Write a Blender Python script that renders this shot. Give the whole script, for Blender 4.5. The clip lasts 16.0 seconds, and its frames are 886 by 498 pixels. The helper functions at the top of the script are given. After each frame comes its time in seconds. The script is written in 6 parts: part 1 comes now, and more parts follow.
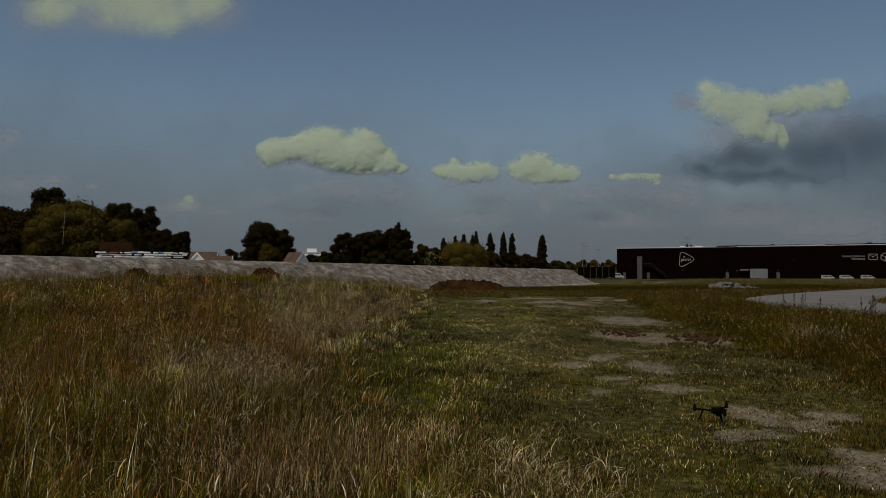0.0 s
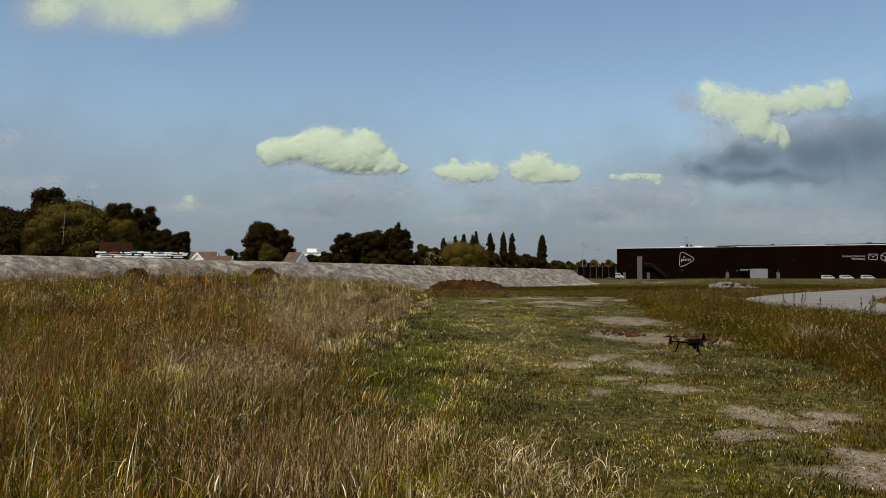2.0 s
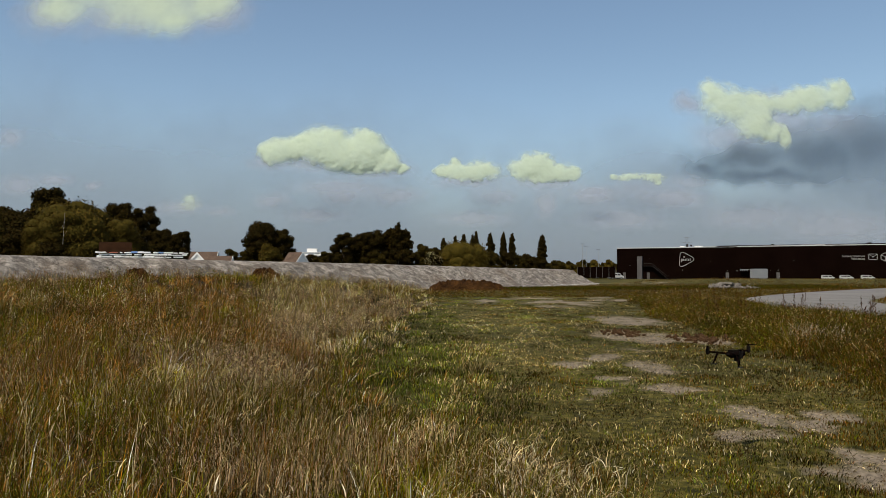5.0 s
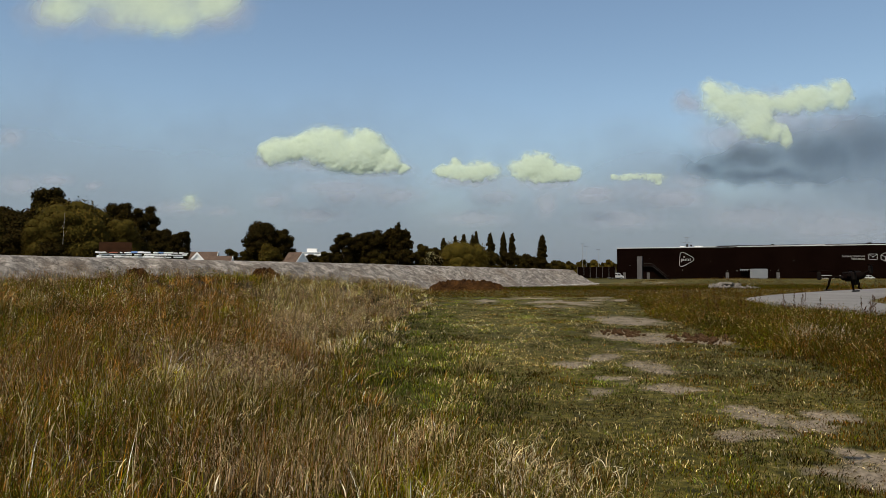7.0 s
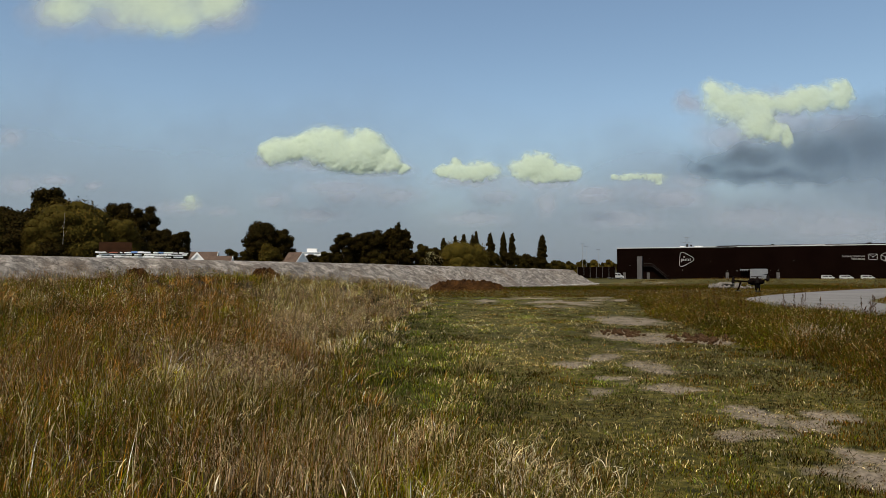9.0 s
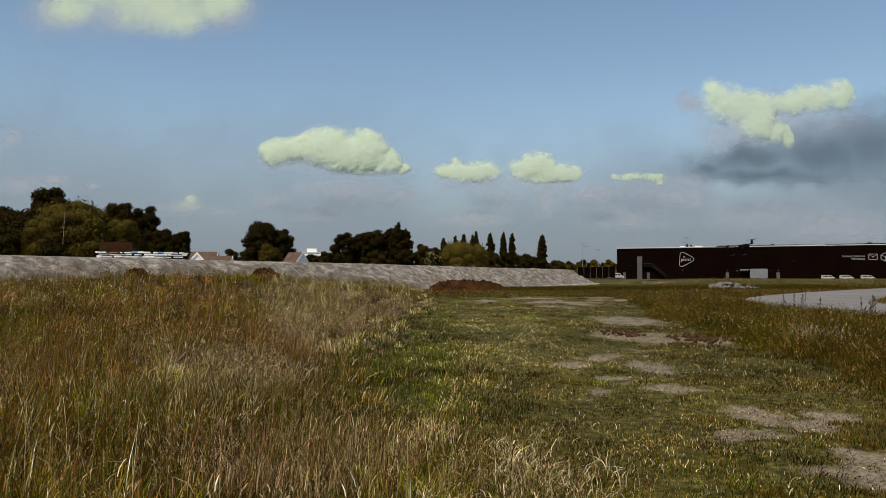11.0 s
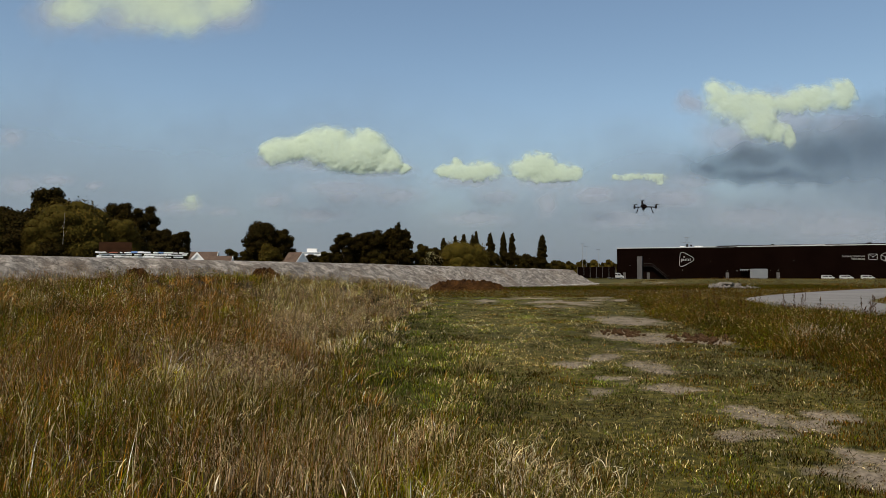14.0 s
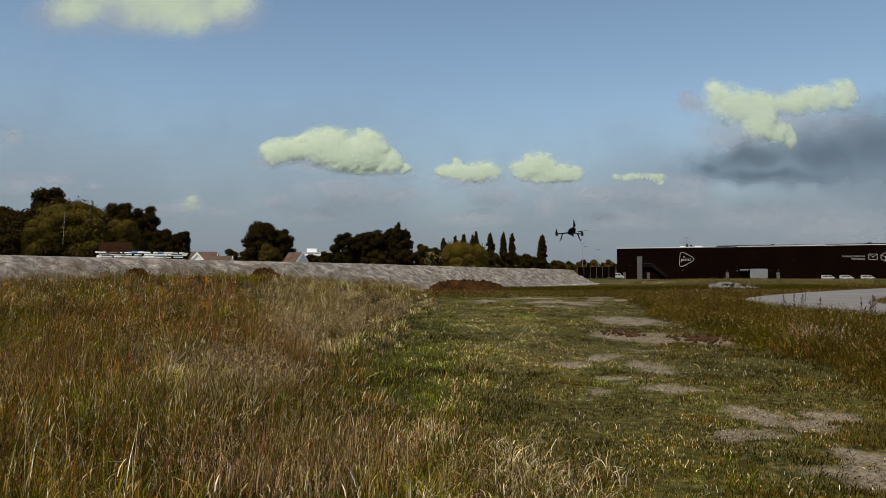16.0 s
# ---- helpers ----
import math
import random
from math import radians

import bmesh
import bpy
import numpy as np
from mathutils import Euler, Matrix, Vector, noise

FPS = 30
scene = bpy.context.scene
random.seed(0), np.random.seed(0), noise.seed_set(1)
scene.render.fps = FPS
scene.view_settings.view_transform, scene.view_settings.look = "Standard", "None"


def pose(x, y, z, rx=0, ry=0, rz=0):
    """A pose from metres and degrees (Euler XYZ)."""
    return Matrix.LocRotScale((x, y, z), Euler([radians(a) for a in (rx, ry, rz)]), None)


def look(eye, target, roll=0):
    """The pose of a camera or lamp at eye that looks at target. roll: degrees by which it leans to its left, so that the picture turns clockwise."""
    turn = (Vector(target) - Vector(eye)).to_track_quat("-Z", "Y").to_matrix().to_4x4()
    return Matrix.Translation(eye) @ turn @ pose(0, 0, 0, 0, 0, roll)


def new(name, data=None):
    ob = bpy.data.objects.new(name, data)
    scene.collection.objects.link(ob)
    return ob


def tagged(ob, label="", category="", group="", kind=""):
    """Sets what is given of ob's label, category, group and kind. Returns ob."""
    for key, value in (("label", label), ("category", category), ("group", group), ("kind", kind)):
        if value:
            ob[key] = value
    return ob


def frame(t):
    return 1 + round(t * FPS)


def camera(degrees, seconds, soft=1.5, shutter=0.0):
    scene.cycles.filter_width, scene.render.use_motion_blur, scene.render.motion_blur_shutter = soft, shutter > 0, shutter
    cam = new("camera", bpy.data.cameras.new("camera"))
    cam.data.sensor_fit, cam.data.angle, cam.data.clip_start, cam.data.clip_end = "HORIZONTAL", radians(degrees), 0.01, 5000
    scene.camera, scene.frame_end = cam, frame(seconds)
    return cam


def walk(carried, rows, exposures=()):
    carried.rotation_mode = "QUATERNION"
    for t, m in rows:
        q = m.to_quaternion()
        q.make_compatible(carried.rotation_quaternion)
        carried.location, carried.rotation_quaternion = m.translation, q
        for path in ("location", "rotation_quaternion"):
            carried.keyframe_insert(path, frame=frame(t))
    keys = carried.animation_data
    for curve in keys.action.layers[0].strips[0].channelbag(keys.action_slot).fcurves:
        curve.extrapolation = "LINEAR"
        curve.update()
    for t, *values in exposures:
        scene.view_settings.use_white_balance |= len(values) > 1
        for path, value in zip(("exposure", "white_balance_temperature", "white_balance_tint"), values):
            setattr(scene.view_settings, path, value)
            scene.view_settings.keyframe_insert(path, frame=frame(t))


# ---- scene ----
cam = camera(62.0, 16.0, soft=0.8)
EYE = pose(0, 0, 1.5, 91.888, 0, 0)
walk(cam, [(0.0, EYE), (16.0, EYE)],
     exposures=[(0.0, -1.26), (0.3, -0.87), (0.5, -0.5), (0.7, -0.22), (1.0, -0.1), (8.0, -0.1), (12.0, -0.15), (16.0, -0.19)])

# ---- light ----
SUN_AZ, SUN_EL = 208.0, 54.0  # compass turn from +y clockwise, height, in degrees
sun_dir = Vector((math.sin(radians(SUN_AZ)) * math.cos(radians(SUN_EL)),
                  math.cos(radians(SUN_AZ)) * math.cos(radians(SUN_EL)), math.sin(radians(SUN_EL))))
world = bpy.data.worlds.new("sky")
scene.world = world
world.use_nodes = True
sky = world.node_tree.nodes.new("ShaderNodeTexSky")
sky.sky_type, sky.sun_disc = "NISHITA", False
sky.sun_elevation, sky.sun_rotation = radians(SUN_EL), radians(SUN_AZ)
sky.air_density, sky.dust_density, sky.ozone_density = 1.0, 1.6, 1.2
world.node_tree.nodes["Background"].inputs[1].default_value = 0.142
air = world.node_tree.nodes.new("ShaderNodeMix")  # a slightly green-leaning blue
air.data_type, air.blend_type = "RGBA", "MULTIPLY"
air.inputs["Factor"].default_value, air.inputs["B"].default_value = 1.0, (1.0, 1.02, 0.97, 1)
world.node_tree.links.new(sky.outputs[0], air.inputs["A"])
world.node_tree.links.new(air.outputs["Result"], world.node_tree.nodes["Background"].inputs[0])
sun = new("sun", bpy.data.lights.new("sun", "SUN"))
sun.data.energy, sun.data.angle, sun.data.color = 4.95, radians(0.5), (1.0, 0.885, 0.725)
sun.matrix_world = look(tuple(sun_dir * 200), (0, 0, 0))

# ---- materials ----
rng = np.random.default_rng(7)


def surface(name, dark, light, scale=1.0, rough=0.8, bump=0.3, fine=12.0, metal=0.0, spec=0.3):
    """A surface mottled at two scales between two colours, with fine relief."""
    m = bpy.data.materials.new(name)
    m.use_nodes = True
    nt = m.node_tree
    b = nt.nodes["Principled BSDF"]
    co = nt.nodes.new("ShaderNodeTexCoord")
    n1 = nt.nodes.new("ShaderNodeTexNoise")
    n1.inputs["Scale"].default_value, n1.inputs["Detail"].default_value = scale, 5.0
    n2 = nt.nodes.new("ShaderNodeTexNoise")
    n2.inputs["Scale"].default_value, n2.inputs["Detail"].default_value = scale * fine, 4.0
    for n in (n1, n2):
        nt.links.new(co.outputs["Object"], n.inputs["Vector"])
    mix = nt.nodes.new("ShaderNodeMath")
    mix.operation = "MULTIPLY_ADD"
    mix.inputs[1].default_value = 0.45
    half = nt.nodes.new("ShaderNodeMath")
    half.operation = "MULTIPLY"
    half.inputs[1].default_value = 0.55
    nt.links.new(n1.outputs["Fac"], half.inputs[0])
    nt.links.new(n2.outputs["Fac"], mix.inputs[0])
    nt.links.new(half.outputs[0], mix.inputs[2])
    ramp = nt.nodes.new("ShaderNodeValToRGB")
    ramp.color_ramp.elements[0].position, ramp.color_ramp.elements[1].position = 0.36, 0.64
    ramp.color_ramp.elements[0].color, ramp.color_ramp.elements[1].color = (*dark, 1), (*light, 1)
    nt.links.new(mix.outputs[0], ramp.inputs[0])
    nt.links.new(ramp.outputs[0], b.inputs["Base Color"])
    bp = nt.nodes.new("ShaderNodeBump")
    bp.inputs["Strength"].default_value, bp.inputs["Distance"].default_value = bump, 0.3 / (scale * fine)
    nt.links.new(n2.outputs["Fac"], bp.inputs["Height"])
    nt.links.new(bp.outputs[0], b.inputs["Normal"])
    b.inputs["Roughness"].default_value, b.inputs["Metallic"].default_value = rough, metal
    b.inputs["Specular IOR Level"].default_value = spec
    return m


def leafy(name, through_part=0.3, spec=0.25, rough=0.5):
    """Leaves and blades: the colour of each is stored with it as tint, and light shines through a little."""
    m = bpy.data.materials.new(name)
    m.use_nodes = True
    nt = m.node_tree
    b = nt.nodes["Principled BSDF"]
    at = nt.nodes.new("ShaderNodeAttribute")
    at.attribute_name = "tint"
    nt.links.new(at.outputs["Color"], b.inputs["Base Color"])
    b.inputs["Roughness"].default_value, b.inputs["Specular IOR Level"].default_value = rough, spec
    tr = nt.nodes.new("ShaderNodeBsdfTranslucent")
    nt.links.new(at.outputs["Color"], tr.inputs["Color"])
    mx = nt.nodes.new("ShaderNodeMixShader")
    mx.inputs[0].default_value = through_part
    nt.links.new(b.outputs[0], mx.inputs[1])
    nt.links.new(tr.outputs[0], mx.inputs[2])
    nt.links.new(mx.outputs[0], nt.nodes["Material Output"].inputs["Surface"])
    return m


def ground_material():
    """Turf, dry turf and bare sandy soil, mixed by where the soil is worn bare."""
    m = bpy.data.materials.new("ground")
    m.use_nodes = True
    nt = m.node_tree
    b = nt.nodes["Principled BSDF"]
    b.inputs["Roughness"].default_value, b.inputs["Specular IOR Level"].default_value = 0.95, 0.15
    co = nt.nodes.new("ShaderNodeTexCoord")

    def noise_node(scale, detail=5.0):
        n = nt.nodes.new("ShaderNodeTexNoise")
        n.inputs["Scale"].default_value, n.inputs["Detail"].default_value = scale, detail
        nt.links.new(co.outputs["Object"], n.inputs["Vector"])
        return n.outputs["Fac"]

    def ramp(src, p0, c0, p1, c1):
        r = nt.nodes.new("ShaderNodeValToRGB")
        e = r.color_ramp.elements
        e[0].position, e[1].position, e[0].color, e[1].color = p0, p1, (*c0, 1), (*c1, 1)
        nt.links.new(src, r.inputs[0])
        return r.outputs[0]

    def blend(fac, a, c):
        x = nt.nodes.new("ShaderNodeMix")
        x.data_type = "RGBA"
        nt.links.new(fac, x.inputs["Factor"])
        nt.links.new(a, x.inputs["A"])
        nt.links.new(c, x.inputs["B"])
        return x.outputs["Result"]

    broad, mid, fine = noise_node(0.12), noise_node(1.3), noise_node(22.0, 8.0)
    patchy = nt.nodes.new("ShaderNodeTexNoise")
    patchy.inputs["Scale"].default_value, patchy.inputs["Detail"].default_value, patchy.inputs["Roughness"].default_value = 8.0, 9.0, 0.72
    nt.links.new(co.outputs["Object"], patchy.inputs["Vector"])
    shift = nt.nodes.new("ShaderNodeMath")
    shift.operation = "MULTIPLY_ADD"
    shift.inputs[1].default_value = 0.35
    nt.links.new(broad, shift.inputs[0])
    nt.links.new(patchy.outputs["Fac"], shift.inputs[2])
    tr = nt.nodes.new("ShaderNodeValToRGB")
    nt.links.new(shift.outputs[0], tr.inputs[0])
    te = tr.color_ramp.elements
    te[0].position, te[0].color = 0.55, (0.012, 0.012, 0.001, 1)
    te[1].position, te[1].color = 0.86, (0.19, 0.150, 0.068, 1)
    for at_, c_ in ((0.66, (0.038, 0.034, 0.003, 1)), (0.76, (0.084, 0.068, 0.010, 1))):
        e_ = te.new(at_)
        e_.color = c_
    turf = tr.outputs[0]
    soil = blend(mid, ramp(fine, 0.36, (0.042, 0.031, 0.019), 0.62, (0.27, 0.222, 0.162)),
                 ramp(broad, 0.3, (0.124, 0.099, 0.070), 0.7, (0.180, 0.148, 0.109)))
    at = nt.nodes.new("ShaderNodeAttribute")
    at.attribute_name = "bare"
    grit = noise_node(7.0, 6.0)
    both = nt.nodes.new("ShaderNodeMath")
    both.operation = "ADD"
    nt.links.new(grit, both.inputs[0])
    nt.links.new(mid, both.inputs[1])
    add = nt.nodes.new("ShaderNodeMath")
    add.operation = "ADD"
    nt.links.new(at.outputs["Fac"], add.inputs[0])
    nt.links.new(both.outputs[0], add.inputs[1])
    worn = ramp(add.outputs[0], 1.0, (0, 0, 0), 1.0, (1, 1, 1))
    worn_ramp = worn.node.color_ramp.elements
    half_way = nt.nodes.new("ShaderNodeMath")
    half_way.operation = "MULTIPLY"
    half_way.inputs[1].default_value = 0.5
    nt.links.new(add.outputs[0], half_way.inputs[0])
    nt.links.new(half_way.outputs[0], worn.node.inputs[0])
    worn_ramp[0].position, worn_ramp[1].position = 0.64, 0.92
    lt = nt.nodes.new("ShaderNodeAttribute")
    lt.attribute_name = "shaded_litter"
    # dark floor under tall growth: litter, with the tussocks' shade in its colour
    shaded_thatch = ramp(patchy.outputs["Fac"], 0.35, (0.006, 0.004, 0.001), 0.75, (0.040, 0.026, 0.008))
    nt.links.new(blend(lt.outputs["Fac"], blend(worn, turf, soil), shaded_thatch), b.inputs["Base Color"])
    bp = nt.nodes.new("ShaderNodeBump")
    bp.inputs["Strength"].default_value, bp.inputs["Distance"].default_value = 0.35, 0.01
    nt.links.new(patchy.outputs["Fac"], bp.inputs["Height"])
    nt.links.new(bp.outputs[0], b.inputs["Normal"])
    return m


def cloud_material(name, colour, mottle=0.5):
    """Water droplets lit by the sun; how dense they are is stored with the shape."""
    m = bpy.data.materials.new(name)
    m.use_nodes = True
    nt = m.node_tree
    nt.nodes.remove(nt.nodes["Principled BSDF"])
    at = nt.nodes.new("ShaderNodeAttribute")
    at.attribute_name = "dense"
    co = nt.nodes.new("ShaderNodeTexCoord")
    n = nt.nodes.new("ShaderNodeTexNoise")
    n.inputs["Scale"].default_value, n.inputs["Detail"].default_value = 0.02, 6.0
    nt.links.new(co.outputs["Object"], n.inputs["Vector"])
    k = nt.nodes.new("ShaderNodeMath")
    k.operation = "MULTIPLY_ADD"
    k.inputs[1].default_value, k.inputs[2].default_value = mottle, -0.5 * mottle
    nt.links.new(n.outputs["Fac"], k.inputs[0])
    w = nt.nodes.new("ShaderNodeMath")
    w.operation = "MULTIPLY_ADD"
    nt.links.new(k.outputs[0], w.inputs[0])
    nt.links.new(at.outputs["Fac"], w.inputs[1])
    nt.links.new(at.outputs["Fac"], w.inputs[2])
    w.use_clamp = True
    d = nt.nodes.new("ShaderNodeBsdfDiffuse")
    d.inputs["Color"].default_value = (*colour, 1)
    tl = nt.nodes.new("ShaderNodeBsdfTranslucent")
    tl.inputs["Color"].default_value = (*colour, 1)
    mt = nt.nodes.new("ShaderNodeMixShader")
    mt.inputs[0].default_value = 0.35
    nt.links.new(d.outputs[0], mt.inputs[1])
    nt.links.new(tl.outputs[0], mt.inputs[2])
    tr = nt.nodes.new("ShaderNodeBsdfTransparent")
    mx = nt.nodes.new("ShaderNodeMixShader")
    nt.links.new(w.outputs[0], mx.inputs[0])
    nt.links.new(tr.outputs[0], mx.inputs[1])
    nt.links.new(mt.outputs[0], mx.inputs[2])
    nt.links.new(mx.outputs[0], nt.nodes["Material Output"].inputs["Surface"])
    return m


def sand_material():
    """Grey sand scraped into slanting streaks, with darker, pale and brown spots."""
    m = surface("grey_sand", (0.045, 0.039, 0.033), (0.150, 0.132, 0.112), 2.4, 0.95, 1.0, 4)
    nt = m.node_tree
    b = nt.nodes["Principled BSDF"]
    co = nt.nodes.new("ShaderNodeTexCoord")
    mp = nt.nodes.new("ShaderNodeMapping")
    mp.inputs["Rotation"].default_value = (0.0, radians(20), radians(-20))
    mp.inputs["Scale"].default_value = (1.1, 1.4, 2.0)
    n = nt.nodes.new("ShaderNodeTexNoise")
    n.inputs["Scale"].default_value, n.inputs["Detail"].default_value, n.inputs["Roughness"].default_value = 1.0, 11.0, 0.80
    nt.links.new(co.outputs["Object"], mp.inputs["Vector"])
    nt.links.new(mp.outputs[0], n.inputs["Vector"])
    r = nt.nodes.new("ShaderNodeValToRGB")
    e = r.color_ramp.elements
    e[0].position, e[1].position, e[0].color, e[1].color = 0.47, 0.70, (0, 0, 0, 1), (1, 1, 1, 1)
    nt.links.new(n.outputs["Fac"], r.inputs[0])
    x = nt.nodes.new("ShaderNodeMix")
    x.data_type = "RGBA"
    src = b.inputs["Base Color"].links[0].from_socket
    nt.links.new(r.outputs[0], x.inputs["Factor"])
    nt.links.new(src, x.inputs["A"])
    x.inputs["B"].default_value = (0.40, 0.365, 0.32, 1)
    nb = nt.nodes.new("ShaderNodeTexNoise")
    nb.inputs["Scale"].default_value, nb.inputs["Detail"].default_value = 0.45, 6.0
    nt.links.new(co.outputs["Object"], nb.inputs["Vector"])
    rb = nt.nodes.new("ShaderNodeValToRGB")
    eb = rb.color_ramp.elements
    eb[0].position, eb[1].position, eb[0].color, eb[1].color = 0.50, 0.70, (0, 0, 0, 1), (0.5, 0.5, 0.5, 1)
    nt.links.new(nb.outputs["Fac"], rb.inputs[0])
    y = nt.nodes.new("ShaderNodeMix")
    y.data_type = "RGBA"
    nt.links.new(rb.outputs[0], y.inputs["Factor"])
    nt.links.new(x.outputs["Result"], y.inputs["A"])
    y.inputs["B"].default_value = (0.090, 0.062, 0.038, 1)
    nt.links.new(y.outputs["Result"], b.inputs["Base Color"])
    return m


M_GROUND = ground_material()
M_ROAD = surface("pale_concrete", (0.102, 0.096, 0.088), (0.170, 0.160, 0.148), 0.25, 0.9, 0.2, 14)
M_SAND = sand_material()
M_SOIL = surface("brown_soil", (0.007, 0.003, 0.001), (0.050, 0.023, 0.007), 1.6, 0.95, 1.0, 6, 0.0, 0.05)
M_CLOD = surface("dug_clods", (0.010, 0.005, 0.002), (0.085, 0.048, 0.024), 9.0, 0.95, 1.0, 6, 0.0, 0.05)
M_STONE = surface("pale_stone", (0.22, 0.205, 0.185), (0.38, 0.36, 0.33), 3.0, 0.9, 0.6, 6)
M_DEADWOOD = surface("bleached_wood", (0.20, 0.18, 0.15), (0.34, 0.31, 0.27), 2.0, 0.9, 0.5, 6)
M_RUBBLE = surface("broken_concrete", (0.06, 0.052, 0.045), (0.19, 0.172, 0.152), 2.0, 0.9, 0.8, 6)
M_GRASS = leafy("grass_blades", 0.14, 0.05, 0.7)
M_LEAF = leafy("tree_leaves", 0.15, 0.04, 0.8)
M_BARK = surface("bark", (0.04, 0.03, 0.022), (0.11, 0.09, 0.07), 2.0, 0.9, 0.8, 6)
M_CLAD = surface("black_cladding", (0.0030, 0.0014, 0.0010), (0.0052, 0.0026, 0.0019), 0.15, 0.95, 0.05, 30, 0.0, 0.0)
M_WHITE = surface("white_paint", (0.66, 0.66, 0.65), (0.80, 0.80, 0.79), 0.5, 0.5, 0.05, 10)
M_LETTER = surface("white_sign_enamel", (0.20, 0.195, 0.19), (0.27, 0.265, 0.26), 0.5, 0.5, 0.02, 10)
M_GREYDOOR = surface("light_grey_steel", (0.05, 0.045, 0.044), (0.085, 0.08, 0.078), 0.5, 0.5, 0.05, 10)
M_TOWER = surface("grey_concrete_panel", (0.045, 0.042, 0.042), (0.075, 0.072, 0.072), 0.5, 0.7, 0.05, 10)
M_GATE = surface("pale_gate_steel", (0.12, 0.130, 0.142), (0.165, 0.175, 0.19), 0.5, 0.5, 0.05, 10)
M_PYLON = surface("grey_pylon_steel", (0.12, 0.13, 0.14), (0.17, 0.18, 0.19), 1.0, 0.7, 0.05, 10)
M_STAIR = surface("dark_steel", (0.006, 0.005, 0.0045), (0.012, 0.010, 0.009), 1.0, 0.6, 0.1, 10)
M_STEEL = surface("galvanised_steel", (0.20, 0.21, 0.22), (0.34, 0.35, 0.36), 1.0, 0.5, 0.1, 10, 0.6)
M_ROOFEDGE = surface("pale_roof_sheet", (0.32, 0.33, 0.34), (0.46, 0.47, 0.48), 0.3, 0.5, 0.05, 10)
M_BRICK = surface("brown_brick", (0.16, 0.09, 0.06), (0.28, 0.17, 0.11), 0.8, 0.9, 0.3, 9)
M_TILE = surface("brown_roof_tiles", (0.012, 0.0055, 0.0025), (0.024, 0.011, 0.005), 0.9, 0.9, 0.5, 7, 0.0, 0.03)
M_TILE_PINK = surface("faded_roof_tiles", (0.060, 0.040, 0.030), (0.105, 0.074, 0.056), 0.9, 0.9, 0.5, 7, 0.0, 0.05)
M_GLASS_DARK = surface("dark_window_glass", (0.01, 0.012, 0.015), (0.02, 0.022, 0.026), 0.5, 0.1, 0.0, 5, 0, 0.6)
M_RUBBER = surface("black_rubber", (0.015, 0.015, 0.015), (0.03, 0.03, 0.03), 4, 0.8, 0.2, 8)
M_VAN = surface("white_van_paint", (0.30, 0.30, 0.30), (0.40, 0.40, 0.40), 0.6, 0.3, 0.02, 10, 0, 0.5)
M_BLUE = surface("blue_wrap", (0.10, 0.18, 0.38), (0.16, 0.28, 0.5), 1, 0.4, 0.1, 6)
M_REDWRAP = surface("red_brick_pack", (0.28, 0.08, 0.05), (0.4, 0.14, 0.09), 1, 0.6, 0.1, 6)
M_DRONE = surface("matt_black_plastic", (0.003, 0.0018, 0.0015), (0.006, 0.004, 0.0035), 18, 0.9, 0.1, 8, 0, 0.0)
M_DRONE_GREY = surface("dark_grey_plastic", (0.005, 0.0035, 0.003), (0.010, 0.008, 0.007), 18, 0.8, 0.1, 8, 0, 0.03)
M_LENS = surface("lens_glass", (0.005, 0.005, 0.008), (0.01, 0.01, 0.014), 10, 0.05, 0.0, 4, 0, 0.8)
M_INSECT = surface("insect_shell", (0.012, 0.010, 0.008), (0.03, 0.025, 0.02), 300, 0.4, 0.1, 4)
M_CLOUD = cloud_material("sunlit_cloud", (0.52, 0.625, 0.49), 0.3)
# cloud underside: its shade is put into a darker, bluer grey
M_CLOUD_SHADED = cloud_material("shaded_cloud", (0.285, 0.38, 0.51), 0.1)
M_WISP = cloud_material("thin_bright_cloud", (0.355, 0.395, 0.475), 0.05)
M_HAZE = cloud_material("thin_haze_cloud", (0.285, 0.350, 0.455), 0.05)


# ---- building helpers ----
def part(name, bm, material, parent=None, label="", smooth=False):
    me = bpy.data.meshes.new(name)
    bm.to_mesh(me)
    bm.free()
    me.materials.append(material)
    if smooth:
        me.polygons.foreach_set("use_smooth", [True] * len(me.polygons))
    ob = new(name, me)
    if parent:
        ob.parent = parent
    return tagged(ob, label)


def part_mesh(name, verts, faces_flat, loop_totals, material, parent=None, tint=None):
    """One mesh object out of arrays."""
    me = bpy.data.meshes.new(name)
    me.vertices.add(len(verts))
    me.vertices.foreach_set("co", np.asarray(verts, np.float32).ravel())
    me.loops.add(len(faces_flat))
    me.loops.foreach_set("vertex_index", np.asarray(faces_flat, np.int32))
    starts = np.concatenate(([0], np.cumsum(loop_totals)[:-1])).astype(np.int32)
    me.polygons.add(len(loop_totals))
    me.polygons.foreach_set("loop_start", starts)
    me.update(calc_edges=True)
    if tint is not None:
        at = me.attributes.new("tint", "FLOAT_COLOR", "POINT")
        rgba = np.ones((len(verts), 4), np.float32)
        rgba[:, :3] = tint
        at.data.foreach_set("color", rgba.ravel())
    me.materials.append(material)
    ob = new(name, me)
    if parent:
        ob.parent = parent
    return ob


def thing(name, m, label, category, group="", kind=""):
    e = new(name)
    e.empty_display_size = 0.2
    e.matrix_basis = m
    return tagged(e, label, category, group, kind)


